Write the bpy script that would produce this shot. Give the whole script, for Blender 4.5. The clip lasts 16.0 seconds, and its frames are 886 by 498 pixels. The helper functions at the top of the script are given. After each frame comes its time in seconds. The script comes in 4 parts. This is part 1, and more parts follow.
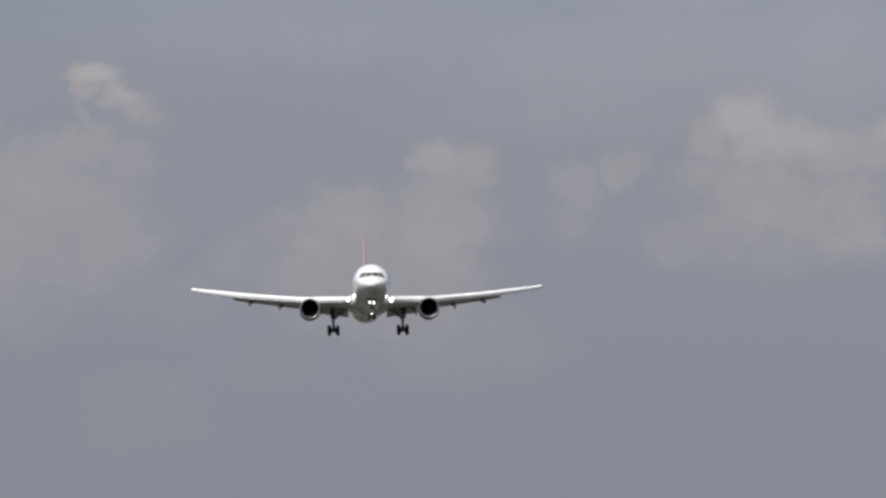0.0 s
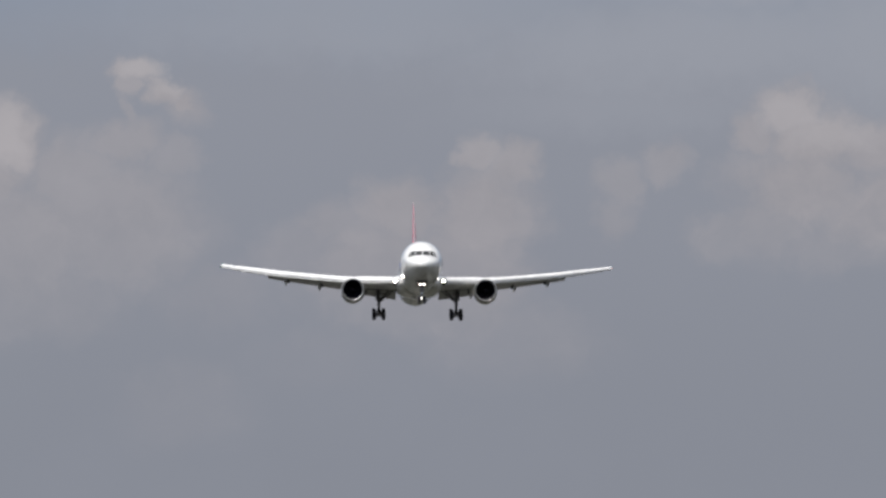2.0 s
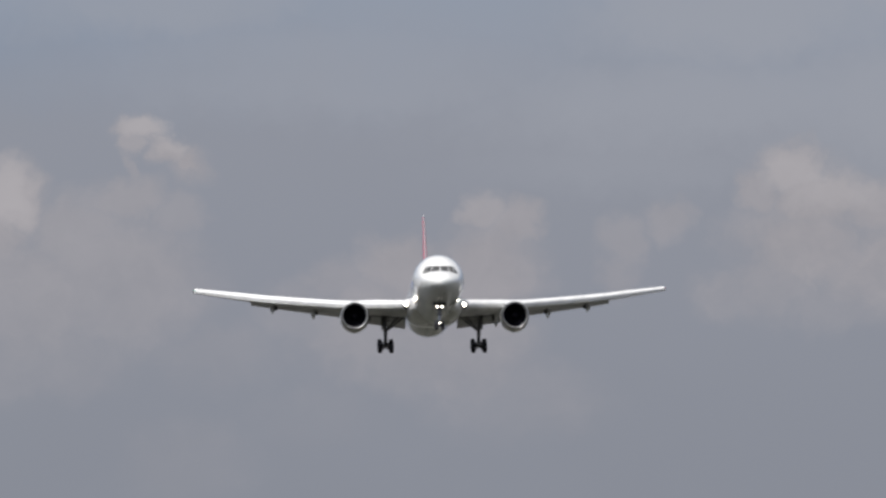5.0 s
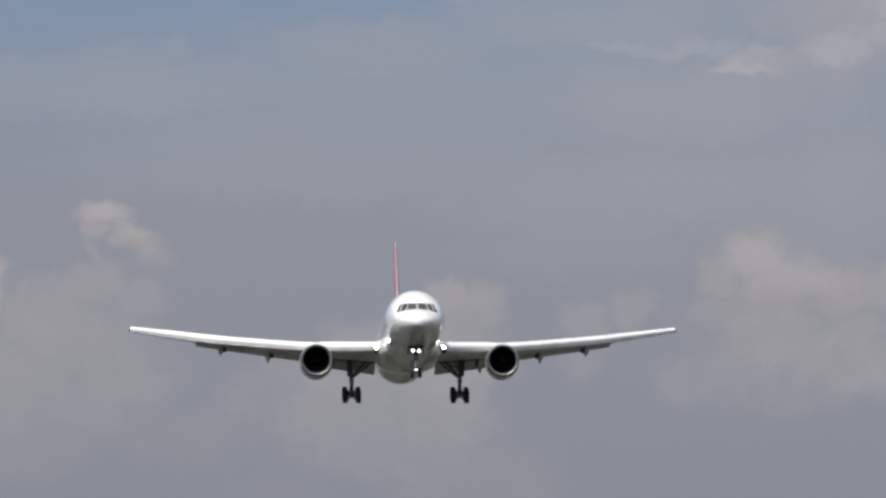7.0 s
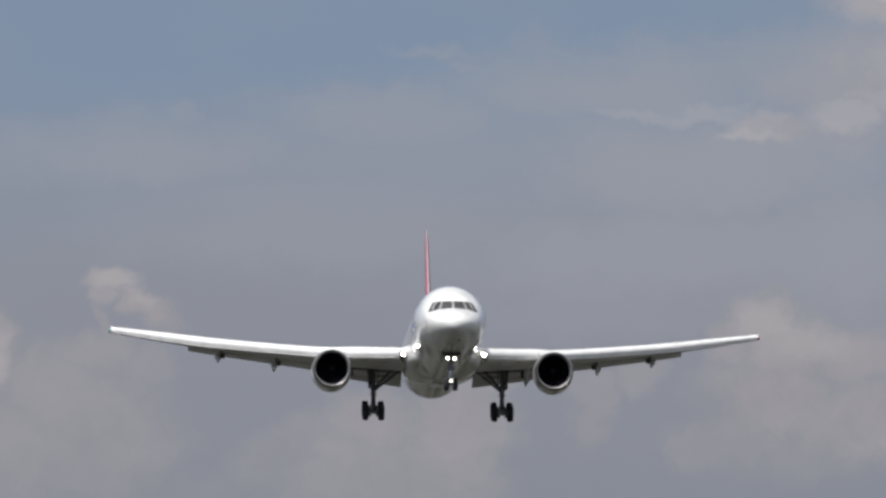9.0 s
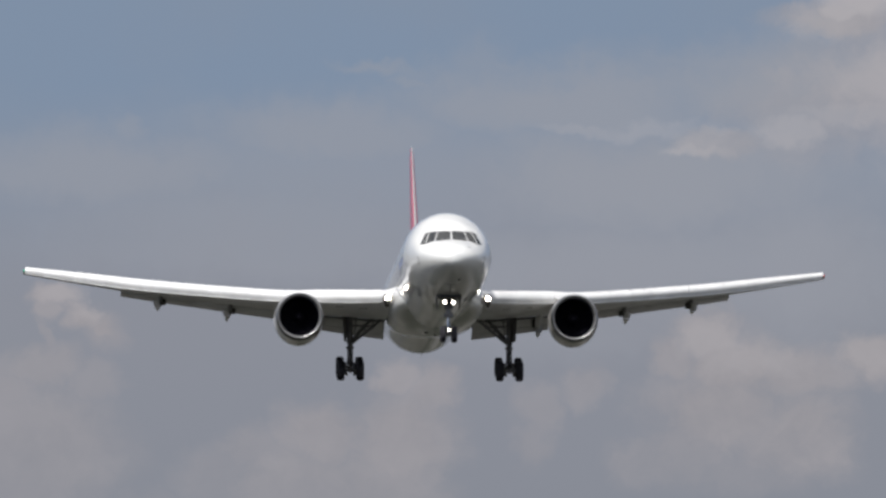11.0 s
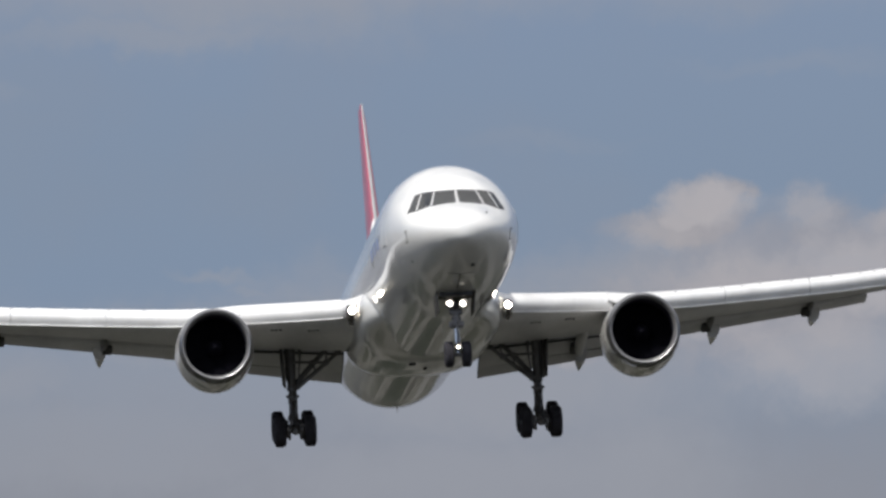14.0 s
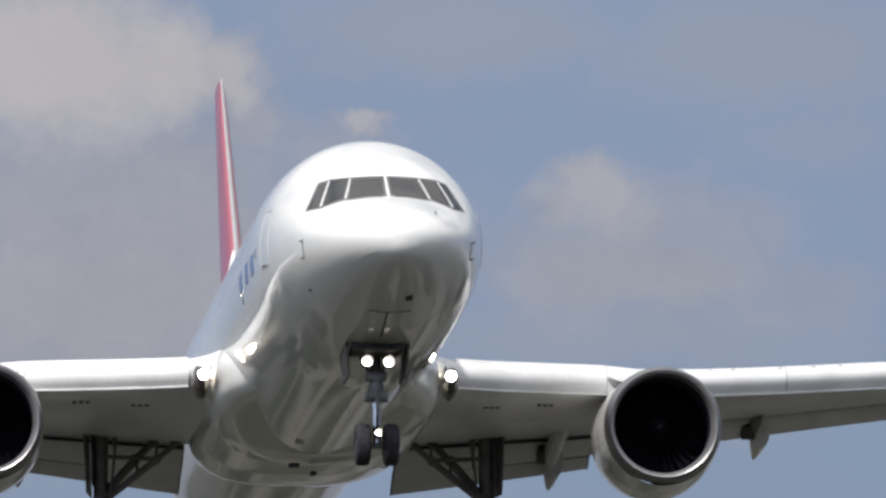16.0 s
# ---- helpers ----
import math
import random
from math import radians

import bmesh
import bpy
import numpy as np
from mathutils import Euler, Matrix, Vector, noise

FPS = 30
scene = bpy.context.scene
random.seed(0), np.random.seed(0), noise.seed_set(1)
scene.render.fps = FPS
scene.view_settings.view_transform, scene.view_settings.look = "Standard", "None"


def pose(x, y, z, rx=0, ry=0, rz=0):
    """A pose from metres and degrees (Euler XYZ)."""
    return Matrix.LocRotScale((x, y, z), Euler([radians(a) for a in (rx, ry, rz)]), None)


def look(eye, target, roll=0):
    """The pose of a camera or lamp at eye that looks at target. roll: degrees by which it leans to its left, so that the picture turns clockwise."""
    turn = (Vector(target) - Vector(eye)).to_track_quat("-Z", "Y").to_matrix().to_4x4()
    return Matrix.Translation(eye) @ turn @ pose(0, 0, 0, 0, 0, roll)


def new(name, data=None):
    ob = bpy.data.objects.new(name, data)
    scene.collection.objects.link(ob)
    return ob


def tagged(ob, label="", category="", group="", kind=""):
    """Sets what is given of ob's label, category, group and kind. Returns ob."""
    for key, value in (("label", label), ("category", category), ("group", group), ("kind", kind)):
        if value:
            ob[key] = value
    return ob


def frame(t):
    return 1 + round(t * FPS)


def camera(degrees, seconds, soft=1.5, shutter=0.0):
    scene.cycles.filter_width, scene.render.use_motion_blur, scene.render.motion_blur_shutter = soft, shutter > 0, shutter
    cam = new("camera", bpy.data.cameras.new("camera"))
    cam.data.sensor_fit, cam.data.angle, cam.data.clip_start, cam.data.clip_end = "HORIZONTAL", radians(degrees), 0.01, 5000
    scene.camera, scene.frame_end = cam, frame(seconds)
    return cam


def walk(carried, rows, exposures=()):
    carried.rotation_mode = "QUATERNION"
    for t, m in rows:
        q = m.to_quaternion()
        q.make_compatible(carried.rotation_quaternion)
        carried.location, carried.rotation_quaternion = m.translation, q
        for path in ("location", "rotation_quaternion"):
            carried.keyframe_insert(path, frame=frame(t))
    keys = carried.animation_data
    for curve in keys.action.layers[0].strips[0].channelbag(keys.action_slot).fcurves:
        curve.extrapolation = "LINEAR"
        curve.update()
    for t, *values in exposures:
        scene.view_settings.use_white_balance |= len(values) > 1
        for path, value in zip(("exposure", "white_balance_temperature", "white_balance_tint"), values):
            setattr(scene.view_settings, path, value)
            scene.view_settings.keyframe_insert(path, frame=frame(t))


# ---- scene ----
# A long lens on the ground beside the approach path; all turns are small pans of a hand-held camera.
EYE = 1.7
cam = camera(4.995, 16.0, soft=2.8)
PANS = [
    (0, -0.000, 4.222), (0.5, 0.160, 4.223), (1, 0.071, 4.234), (1.5, 0.157, 4.180), (2, 0.253, 4.194), (2.5,
    0.019, 4.300), (3, -0.023, 4.303), (3.5, 0.012, 4.271), (4, 0.211, 4.410), (4.2, 0.275, 4.419), (6.3, 0.223,
    4.850), (6.5, 0.194, 4.894), (7, 0.058, 5.002), (7.5, -0.028, 5.076), (8, 0.174, 5.129), (8.5, 0.108, 5.246),
    (9, 0.107, 5.377), (9.5, 0.072, 5.452), (10, -0.015, 5.477), (10.2, -0.034, 5.438), (12.3, -0.477, 5.878),
    (12.5, -0.498, 6.012), (13, -0.862, 6.241), (13.5, -0.688, 6.287), (14, -1.115, 6.647), (14.5, -1.325, 6.892),
    (15, -1.970, 7.354), (15.4, -2.218, 7.782), (15.5, -2.409, 7.931), (15.6, -2.558, 8.069), (15.8, -2.924,
    8.618), (16, -3.130, 9.103)]
walk(cam, [(t, pose(0, 0, EYE, 90 + up, 0, turn)) for t, turn, up in PANS],
     exposures=((0, 0.38), (4.2, 0.41), (6.4, 0.40), (7.5, 0.35), (9, 0.33), (12.5, 0.32), (14.5, 0.37), (16, 0.46)))

# The airliner's nose: seconds, metres, then pitch, bank and heading in degrees.
FLIGHT = [
    (0, -9.30, 1333.89, 96.35, -1.24, -0.67, 1.69),
    (0.5, -8.89, 1298.94, 94.31, -1.13, -0.24, 1.67),
    (1, -8.48, 1264.00, 92.28, -0.99, 0.18, 1.77),
    (1.5, -8.05, 1229.05, 90.27, -0.81, 0.16, 1.78),
    (2, -7.62, 1194.10, 88.29, -0.87, 0.28, 1.74),
    (2.5, -7.18, 1159.16, 86.34, -1.03, 0.08, 1.75),
    (3, -6.73, 1124.21, 84.43, -1.36, -0.37, 1.92),
    (3.5, -6.27, 1089.27, 82.56, -1.82, -1.08, 1.98),
    (4, -5.80, 1054.32, 80.74, -1.72, -0.53, 2.12),
    (4.2, -5.61, 1040.34, 80.02, -1.72, -0.58, 2.15),
    (6.3, -3.62, 893.57, 72.69, -0.80, -0.17, 2.34),
    (6.5, -3.42, 879.59, 72.01, -0.84, -0.22, 2.36),
    (7, -2.90, 844.64, 70.35, -0.92, -0.07, 2.52),
    (7.5, -2.36, 809.70, 68.71, -1.11, -0.06, 2.45),
    (8, -1.79, 774.75, 67.08, -1.18, -0.24, 2.39),
    (8.5, -1.18, 739.81, 65.40, -1.07, -0.24, 2.43),
    (9, -0.51, 704.86, 63.66, -0.68, 0.50, 2.53),
    (9.5, 0.22, 669.91, 61.85, -0.46, 1.30, 2.53),
    (10, 0.99, 634.97, 59.97, 0.15, 1.11, 2.65),
    (10.2, 1.31, 620.99, 59.19, 0.02, 0.72, 2.66),
    (12.3, 4.77, 474.22, 50.91, -0.75, -0.26, 2.75),
    (12.5, 5.10, 460.24, 50.14, -0.80, -0.48, 2.84),
    (13, 5.93, 425.29, 48.25, -1.02, -1.79, 2.86),
    (13.5, 6.78, 390.34, 46.41, -1.19, -2.85, 2.86),
    (14, 7.61, 355.40, 44.62, -1.00, -2.60, 2.88),
    (14.5, 8.42, 320.45, 42.83, -0.35, -2.96, 2.78),
    (15, 9.22, 285.51, 41.00, 0.33, -3.53, 2.58),
    (15.4, 9.86, 257.55, 39.53, 0.60, -2.78, 2.46),
    (15.5, 10.02, 250.56, 39.16, 0.62, -2.43, 2.43),
    (15.6, 10.18, 243.57, 38.79, 0.63, -2.13, 2.41),
    (15.8, 10.50, 229.59, 38.06, 0.64, -1.08, 2.41),
    (16, 10.82, 215.61, 37.32, 0.45, -0.42, 2.41),
]

# ---- light ----
SUN_UP, SUN_SIDE = 48.0, -149.0     # elevation; bearing clockwise from +y
world = bpy.data.worlds.new("sky")
scene.world = world
world.use_nodes = True


def sky_nodes():
    """Clear sky, haze near the horizon and the drifting clouds, all by bearing and elevation in degrees."""
    tree = world.node_tree
    tree.nodes.clear()
    add, join = tree.nodes.new, tree.links.new

    def math_node(op, a, b=None, c=None):
        n = add("ShaderNodeMath")
        n.operation = op
        for i, v in enumerate((a, b, c)):
            if v is None:
                continue
            if isinstance(v, (int, float)):
                n.inputs[i].default_value = v
            else:
                join(v, n.inputs[i])
        return n.outputs[0]

    def vec(op, a, b):
        n = add("ShaderNodeVectorMath")
        n.operation = op
        for i, v in enumerate((a, b)):
            if isinstance(v, tuple):
                n.inputs[i].default_value = v
            else:
                join(v, n.inputs[i])
        return n.outputs["Value"] if op == "LENGTH" else n.outputs[0]

    def smooth(x, a, b, lo=0.0, hi=1.0):
        n = add("ShaderNodeMapRange")
        n.interpolation_type = "SMOOTHSTEP"
        join(x, n.inputs[0])
        for i, v in enumerate((a, b, lo, hi)):
            n.inputs[i + 1].default_value = v
        return n.outputs[0]

    def mix(f, a, b):
        n = add("ShaderNodeMix")
        n.data_type = "RGBA"
        for i, v in ((0, f), (6, a), (7, b)):
            if isinstance(v, tuple):
                n.inputs[i].default_value = (*v, 1)
            elif isinstance(v, (int, float)):
                n.inputs[i].default_value = v
            else:
                join(v, n.inputs[i])
        return n.outputs[2]

    def grain(scale, detail, rough, src, shift=(0, 0, 0), color=False):
        n = add("ShaderNodeTexNoise")
        n.inputs["Scale"].default_value, n.inputs["Detail"].default_value = scale, detail
        n.inputs["Roughness"].default_value = rough
        join(vec("ADD", src, shift), n.inputs["Vector"])
        return n.outputs["Color" if color else "Fac"]

    way = add("ShaderNodeTexCoord").outputs["Generated"]
    part_xyz = add("ShaderNodeSeparateXYZ")
    join(way, part_xyz.inputs[0])
    x, y, z = part_xyz.outputs
    bearing = math_node("MULTIPLY", math_node("ARCTAN2", x, y), 57.29578)
    height = math_node("MULTIPLY", math_node("ARCSINE", z), 57.29578)
    flat = add("ShaderNodeCombineXYZ")
    join(bearing, flat.inputs[0]), join(height, flat.inputs[1])
    flat = flat.outputs[0]

    # billowing edges: the map is pushed about by coarse, middling and fine noise
    half = (0.5, 0.5, 0.5)
    push = vec("SUBTRACT", grain(2.2, 3, 0.5, flat, color=True), half)
    curl = vec("SUBTRACT", grain(7.0, 6, 0.6, flat, (4, 1, 0), color=True), half)
    bent = vec("ADD", vec("ADD", flat, vec("MULTIPLY", push, (0.30, 0.24, 0))), vec("MULTIPLY", curl, (0.21, 0.18, 0)))
    fine = math_node("ADD", math_node("MULTIPLY", grain(2.3, 4, 0.5, flat, (7, 3, 0)), 0.6), math_node("MULTIPLY", grain(7.5, 6, 0.62, bent, (2, 5, 0)), 0.4))
    ragged = math_node("SUBTRACT", fine, 0.5)

    def bank(blobs, soft, rough, dense, foot=None):
        """One bank of cloud from overlapping ovals: bearing, elevation, half width, half height, thickness. soft: how slowly it thickens
        inwards, rough: how far noise eats into it, dense: how much it hides,
        foot: between which elevations, and to what share, it thins downwards."""
        total = None
        for bx, by, rx, ry, thick in blobs:
            off = vec("SUBTRACT", bent, (bx, by, 0))
            off = vec("MULTIPLY", off, (1 / rx, 1 / ry, 0))
            d = math_node("SUBTRACT", vec("LENGTH", off, (0, 0, 0)), math_node("MULTIPLY", ragged, rough))
            v = smooth(d, 1.0 + soft * 0.35, 1.0 - soft * 0.65, 0.0, thick)
            total = v if total is None else math_node("MAXIMUM", total, v)
        if foot:
            total = math_node("MULTIPLY", total, smooth(math_node("ADD", height, math_node("MULTIPLY", ragged, 1.2)), foot[0], foot[1], foot[2], 1.0))
        return math_node("MULTIPLY", total, dense)

    def most(*banks):
        total = banks[0]
        for other in banks[1:]:
            total = math_node("MAXIMUM", total, other)
        return total

    # thin grey layers
    veil = most(bank([(-1.81, 5.9, 1.21, 0.255, 0.7), (-1.55, 6.13, 0.14, 0.096, 0.5), (-0.38, 6.11, 0.96, 0.223, 0.7),
                 (0.9, 6.27, 1.11, 0.255, 0.8), (2.01, 6.36, 0.83, 0.255, 0.9), (1.38, 5.85, 1.43, 0.382, 0.9),
                 (-0.69, 5.6, 1.59, 0.35, 0.55), (0.42, 6.49, 0.19, 0.159, 0.35), (-0.2, 6.48, 0.25, 0.041, 0.5),
                 (0.03, 6.41, 0.19, 0.038, 0.5), (-0.02, 6.46, 0.35, 0.038, 0.35), (0.55, 6.48, 0.22, 0.064, 0.4),
                 (1.19, 6.3, 0.83, 0.159, 0.6), (2.14, 6.49, 0.89, 0.191, 0.75), (-1.36, 5.98, 0.51, 0.143, 0.4),
                 (2.23, 6.53, 0.64, 0.191, 0.7), (2.49, 6.75, 0.29, 0.159, 0.9)], 1.3, 1.0, 0.95),
                bank([(-0.38, 7.87, 1.05, 0.108, 0.55), (-0.06, 8.17, 2.23, 0.223, 0.6), (2.65, 8.11, 1.27, 0.159, 0.35),
                 (-0.05, 8.19, 1.34, 0.382, 0.75), (1.7, 8.5, 1.34, 0.319, 0.65), (3.61, 8.57, 1.05, 0.191, 0.4),
                 (1.03, 8.86, 1.59, 0.542, 0.8), (2.62, 9.08, 0.83, 0.414, 0.6), (4.21, 8.92, 0.83, 0.223, 0.55),
                 (3.1, 8.28, 0.57, 0.191, 0.3), (4.53, 8.19, 0.64, 0.191, 0.4), (1.69, 7.25, 0.51, 0.064, 0.15),
                 (3.13, 7.69, 0.64, 0.064, 0.2), (2.66, 8.25, 0.64, 0.076, 0.3), (-1.62, 7.55, 0.38, 0.08, 0.3),
                 (-0.22, 5.88, 1.91, 0.414, 0.5)], 1.3, 1.0, 0.95),
                bank([(3.18, 10.32, 1.11, 0.287, 0.55), (4.93, 10.19, 1.05, 0.382, 0.5), (5.25, 9.68, 0.57, 0.191, 0.3),
                 (3.12, 9.23, 0.48, 0.287, 0.3), (1.27, 8.79, 1.34, 0.446, 0.75), (3.98, 8.6, 1.34, 0.191, 0.5),
                 (4.77, 8.53, 1.05, 0.191, 0.35), (2.54, 10.13, 0.35, 0.127, 0.35), (1.23, 5.34, 1.66, 0.35, 0.75),
                 (-0.68, 5.47, 1.59, 0.223, 0.55), (0.75, 4.99, 0.96, 0.191, 0.4), (2.22, 5.41, 0.64, 0.51, 0.8)], 1.3, 1.0, 0.95))
    # heaped clouds: crisp edged
    puffs = most(bank([(-1.97, 5.19, 0.15, 0.108, 0.95), (-2.04, 5.09, 0.08, 0.076, 0.8), (-1.82, 5.07, 0.15, 0.096, 0.95),
                 (-1.71, 5.0, 0.08, 0.102, 0.9), (-2.09, 4.95, 0.05, 0.096, 0.5), (-2.7, 4.83, 0.22, 0.21, 0.95),
                 (-2.94, 4.64, 0.35, 0.414, 0.9), (-2.07, 4.8, 0.24, 0.143, 0.62), (-2.37, 4.64, 0.3, 0.223, 0.62),
                 (-1.79, 4.69, 0.19, 0.143, 0.45), (-2.18, 4.32, 0.61, 0.446, 0.62), (-2.65, 4.23, 0.54, 0.478, 0.66),
                 (-1.54, 3.94, 0.35, 0.191, 0.35), (-2.56, 3.88, 0.57, 0.255, 0.5), (-1.7, 3.32, 0.41, 0.271, 0.42),
                 (-3.39, 4.17, 0.64, 0.701, 0.8)], 0.9, 0.9, 0.72, (3.2, 4.8, 0.3)),
                 bank([(-0.06, 4.75, 0.17, 0.108, 0.8), (0.13, 4.64, 0.18, 0.153, 0.8), (-0.02, 4.4, 0.34, 0.334, 0.85),
                 (-0.46, 4.4, 0.27, 0.229, 0.8), (-0.87, 4.31, 0.25, 0.147, 0.5), (-1.09, 4.17, 0.25, 0.191, 0.4),
                 (-0.52, 4.04, 0.61, 0.35, 0.7), (-0.11, 4.01, 0.38, 0.414, 0.75), (0.12, 4.17, 0.13, 0.287, 0.6),
                 (0.12, 3.66, 0.54, 0.255, 0.42), (1.02, 4.67, 0.17, 0.127, 0.55), (0.75, 4.55, 0.15, 0.14, 0.5),
                 (0.7, 4.37, 0.13, 0.153, 0.45), (-0.97, 3.56, 0.38, 0.191, 0.2)], 0.9, 0.9, 0.68, (3.2, 4.6, 0.3)),
                 bank([(1.73, 4.96, 0.24, 0.147, 0.9), (1.52, 4.84, 0.15, 0.14, 0.75), (1.88, 4.8, 0.35, 0.217, 0.92),
                 (2.17, 4.76, 0.29, 0.185, 0.85), (1.77, 4.53, 0.43, 0.303, 0.85), (1.36, 4.26, 0.25, 0.159, 0.55),
                 (1.57, 4.32, 0.29, 0.255, 0.65), (2.22, 4.37, 0.35, 0.287, 0.85), (1.96, 4.2, 0.51, 0.159, 0.5),
                 (2.64, 4.85, 0.22, 0.159, 0.95), (3.1, 4.9, 0.29, 0.191, 0.9), (2.24, 4.74, 0.35, 0.159, 0.8)], 0.9, 0.9, 0.72, (3.8, 4.7, 0.35)),
                 bank([(2.6, 6.91, 0.23, 0.127, 0.95), (2.78, 6.96, 0.11, 0.076, 0.9), (2.41, 6.84, 0.18, 0.096, 0.85),
                 (2.19, 6.81, 0.13, 0.057, 0.6), (2.54, 6.74, 0.38, 0.115, 0.8), (2.46, 6.78, 0.45, 0.108, 0.75),
                 (3.17, 6.86, 0.14, 0.153, 0.6), (3.29, 6.77, 0.22, 0.191, 0.75), (2.78, 6.76, 0.29, 0.083, 0.5),
                 (3.2, 6.9, 0.13, 0.083, 0.4), (3.41, 6.83, 0.19, 0.089, 0.4), (3.75, 6.9, 0.16, 0.076, 0.5),
                 (3.22, 6.61, 0.96, 0.287, 0.7), (3.06, 6.32, 0.96, 0.382, 0.85), (2.4, 6.19, 0.64, 0.255, 0.5),
                 (1.79, 6.05, 0.29, 0.089, 0.6), (2.59, 6.16, 0.61, 0.159, 0.65)], 0.95, 0.9, 0.76, (5.5, 6.5, 0.7)),
                 bank([(4.2, 6.91, 0.3, 0.236, 0.95), (4.47, 6.85, 0.25, 0.255, 0.95), (3.8, 6.72, 0.41, 0.191, 0.7),
                 (4.35, 6.47, 0.83, 0.287, 0.8), (3.45, 6.53, 0.7, 0.287, 0.55), (4.37, 6.97, 0.41, 0.198, 0.95),
                 (4.07, 6.95, 0.16, 0.159, 0.9), (4.63, 6.96, 0.12, 0.147, 0.9), (3.77, 6.8, 0.35, 0.127, 0.75),
                 (2.62, 6.77, 0.32, 0.159, 0.75), (3.42, 6.69, 0.7, 0.159, 0.75), (4.69, 6.63, 0.64, 0.255, 0.85),
                 (-1.71, 4.97, 0.15, 0.134, 0.8)], 0.9, 0.9, 0.84, (6.0, 6.8, 0.6)),
                 bank([(0.95, 10.13, 0.83, 0.51, 0.95), (1.56, 10.09, 0.45, 0.334, 0.95), (1.92, 10.09, 0.24, 0.274, 0.9),
                 (2.03, 9.82, 0.22, 0.223, 0.75), (1.11, 9.46, 1.34, 0.573, 0.8), (-0.0, 9.87, 0.83, 0.956, 0.95),
                 (2.73, 9.8, 0.18, 0.089, 0.75), (2.54, 9.65, 0.41, 0.191, 0.55), (3.95, 9.47, 0.27, 0.185, 0.85),
                 (4.23, 9.27, 0.35, 0.185, 0.75), (4.58, 9.01, 0.48, 0.255, 0.6), (3.82, 8.98, 0.41, 0.35, 0.6),
                 (5.09, 8.85, 0.64, 0.255, 0.4), (1.68, 9.17, 0.76, 0.51, 0.75), (1.01, 8.85, 1.53, 0.637, 0.7),
                 (4.39, 9.11, 0.8, 0.414, 0.6), (3.79, 9.33, 0.2, 0.191, 0.8), (4.14, 9.39, 0.22, 0.147, 0.8)], 0.9, 0.8, 0.86))
    # sunlit crowns
    bright = most(bank([(-1.94, 5.2, 0.13, 0.083, 0.7), (-1.81, 5.09, 0.11, 0.07, 0.6), (-2.73, 4.85, 0.18, 0.175, 0.9),
                 (-0.06, 4.76, 0.15, 0.096, 0.2), (1.74, 4.96, 0.21, 0.108, 0.6), (1.96, 4.83, 0.25, 0.127, 0.5),
                 (2.64, 4.87, 0.19, 0.127, 0.5), (1.63, 6.01, 0.2, 0.045, 0.9), (1.38, 6.14, 0.29, 0.064, 0.55),
                 (2.16, 6.14, 0.25, 0.083, 0.8), (1.76, 6.11, 0.1, 0.051, 0.5), (1.05, 6.14, 0.35, 0.038, 0.4),
                 (2.36, 6.75, 0.22, 0.127, 0.6), (2.56, 6.21, 0.48, 0.083, 0.55), (1.66, 6.05, 0.17, 0.064, 0.5)], 1.0, 1.2, 0.42),
                  bank([(2.6, 6.9, 0.27, 0.121, 0.75), (2.46, 6.84, 0.16, 0.07, 0.7), (3.18, 6.86, 0.15, 0.14, 0.4),
                 (4.19, 6.94, 0.24, 0.172, 1.0), (4.37, 7.01, 0.33, 0.14, 1.0), (4.63, 6.97, 0.11, 0.127, 0.8),
                 (3.83, 6.82, 0.29, 0.096, 0.5), (0.89, 10.16, 0.86, 0.478, 1.0), (1.56, 10.11, 0.41, 0.303, 0.9),
                 (1.92, 10.13, 0.21, 0.21, 0.7), (2.7, 9.81, 0.15, 0.064, 0.5), (3.98, 9.42, 0.35, 0.223, 0.35),
                 (3.06, 6.42, 0.76, 0.191, 0.5), (3.54, 6.48, 0.57, 0.255, 0.7), (3.4, 6.01, 0.64, 0.287, 0.5)], 1.0, 0.9, 0.72))
    tex = add("ShaderNodeTexSky")
    tex.sky_type, tex.sun_disc = "NISHITA", False
    tex.sun_elevation, tex.sun_rotation = radians(SUN_UP), radians(SUN_SIDE)
    tex.air_density, tex.dust_density, tex.ozone_density = 1.0, 0.6, 2.0
    high = vec("MULTIPLY", tex.outputs[0], (0.06, 0.06, 0.06))
    # broken cloud over the rest of the dome, brighter towards the sun
    up, side = radians(SUN_UP), radians(SUN_SIDE)
    sunward = add("ShaderNodeVectorMath")
    sunward.operation = "DOT_PRODUCT"
    join(way, sunward.inputs[0])
    sunward.inputs[1].default_value = (math.sin(side) * math.cos(up), math.cos(side) * math.cos(up), math.sin(up))
    glow = smooth(sunward.outputs["Value"], -0.1, 0.97, 1.0, 2.4)
    cover = smooth(grain(3.2, 5, 0.55, way, (1, 4, 2)), 0.34, 0.56)
    high = vec("MULTIPLY", mix(math_node("MULTIPLY", cover, 0.94), high, (0.62, 0.61, 0.605)), flat_scale(glow, add, join))
    clear = smooth(math_node("ADD", height, math_node("MULTIPLY", fine, 0.5)), 5.3, 6.75)
    low = mix(clear, mix(smooth(height, 2.8, 5.6), HAZE_LOW, HAZE), mix(smooth(height, 6.8, 9.4), BLUE, DEEP_BLUE))
    # thin veil: the haze is uneven
    low = mix(math_node("MULTIPLY", smooth(grain(0.7, 4, 0.5, bent, (3, 9, 0)), 0.4, 0.75), 0.22), low, HAZE)
    col = mix(smooth(height, 10, 24), vec("MULTIPLY", low, flat_scale(glow, add, join)), high)
    col = mix(veil, col, GREY)
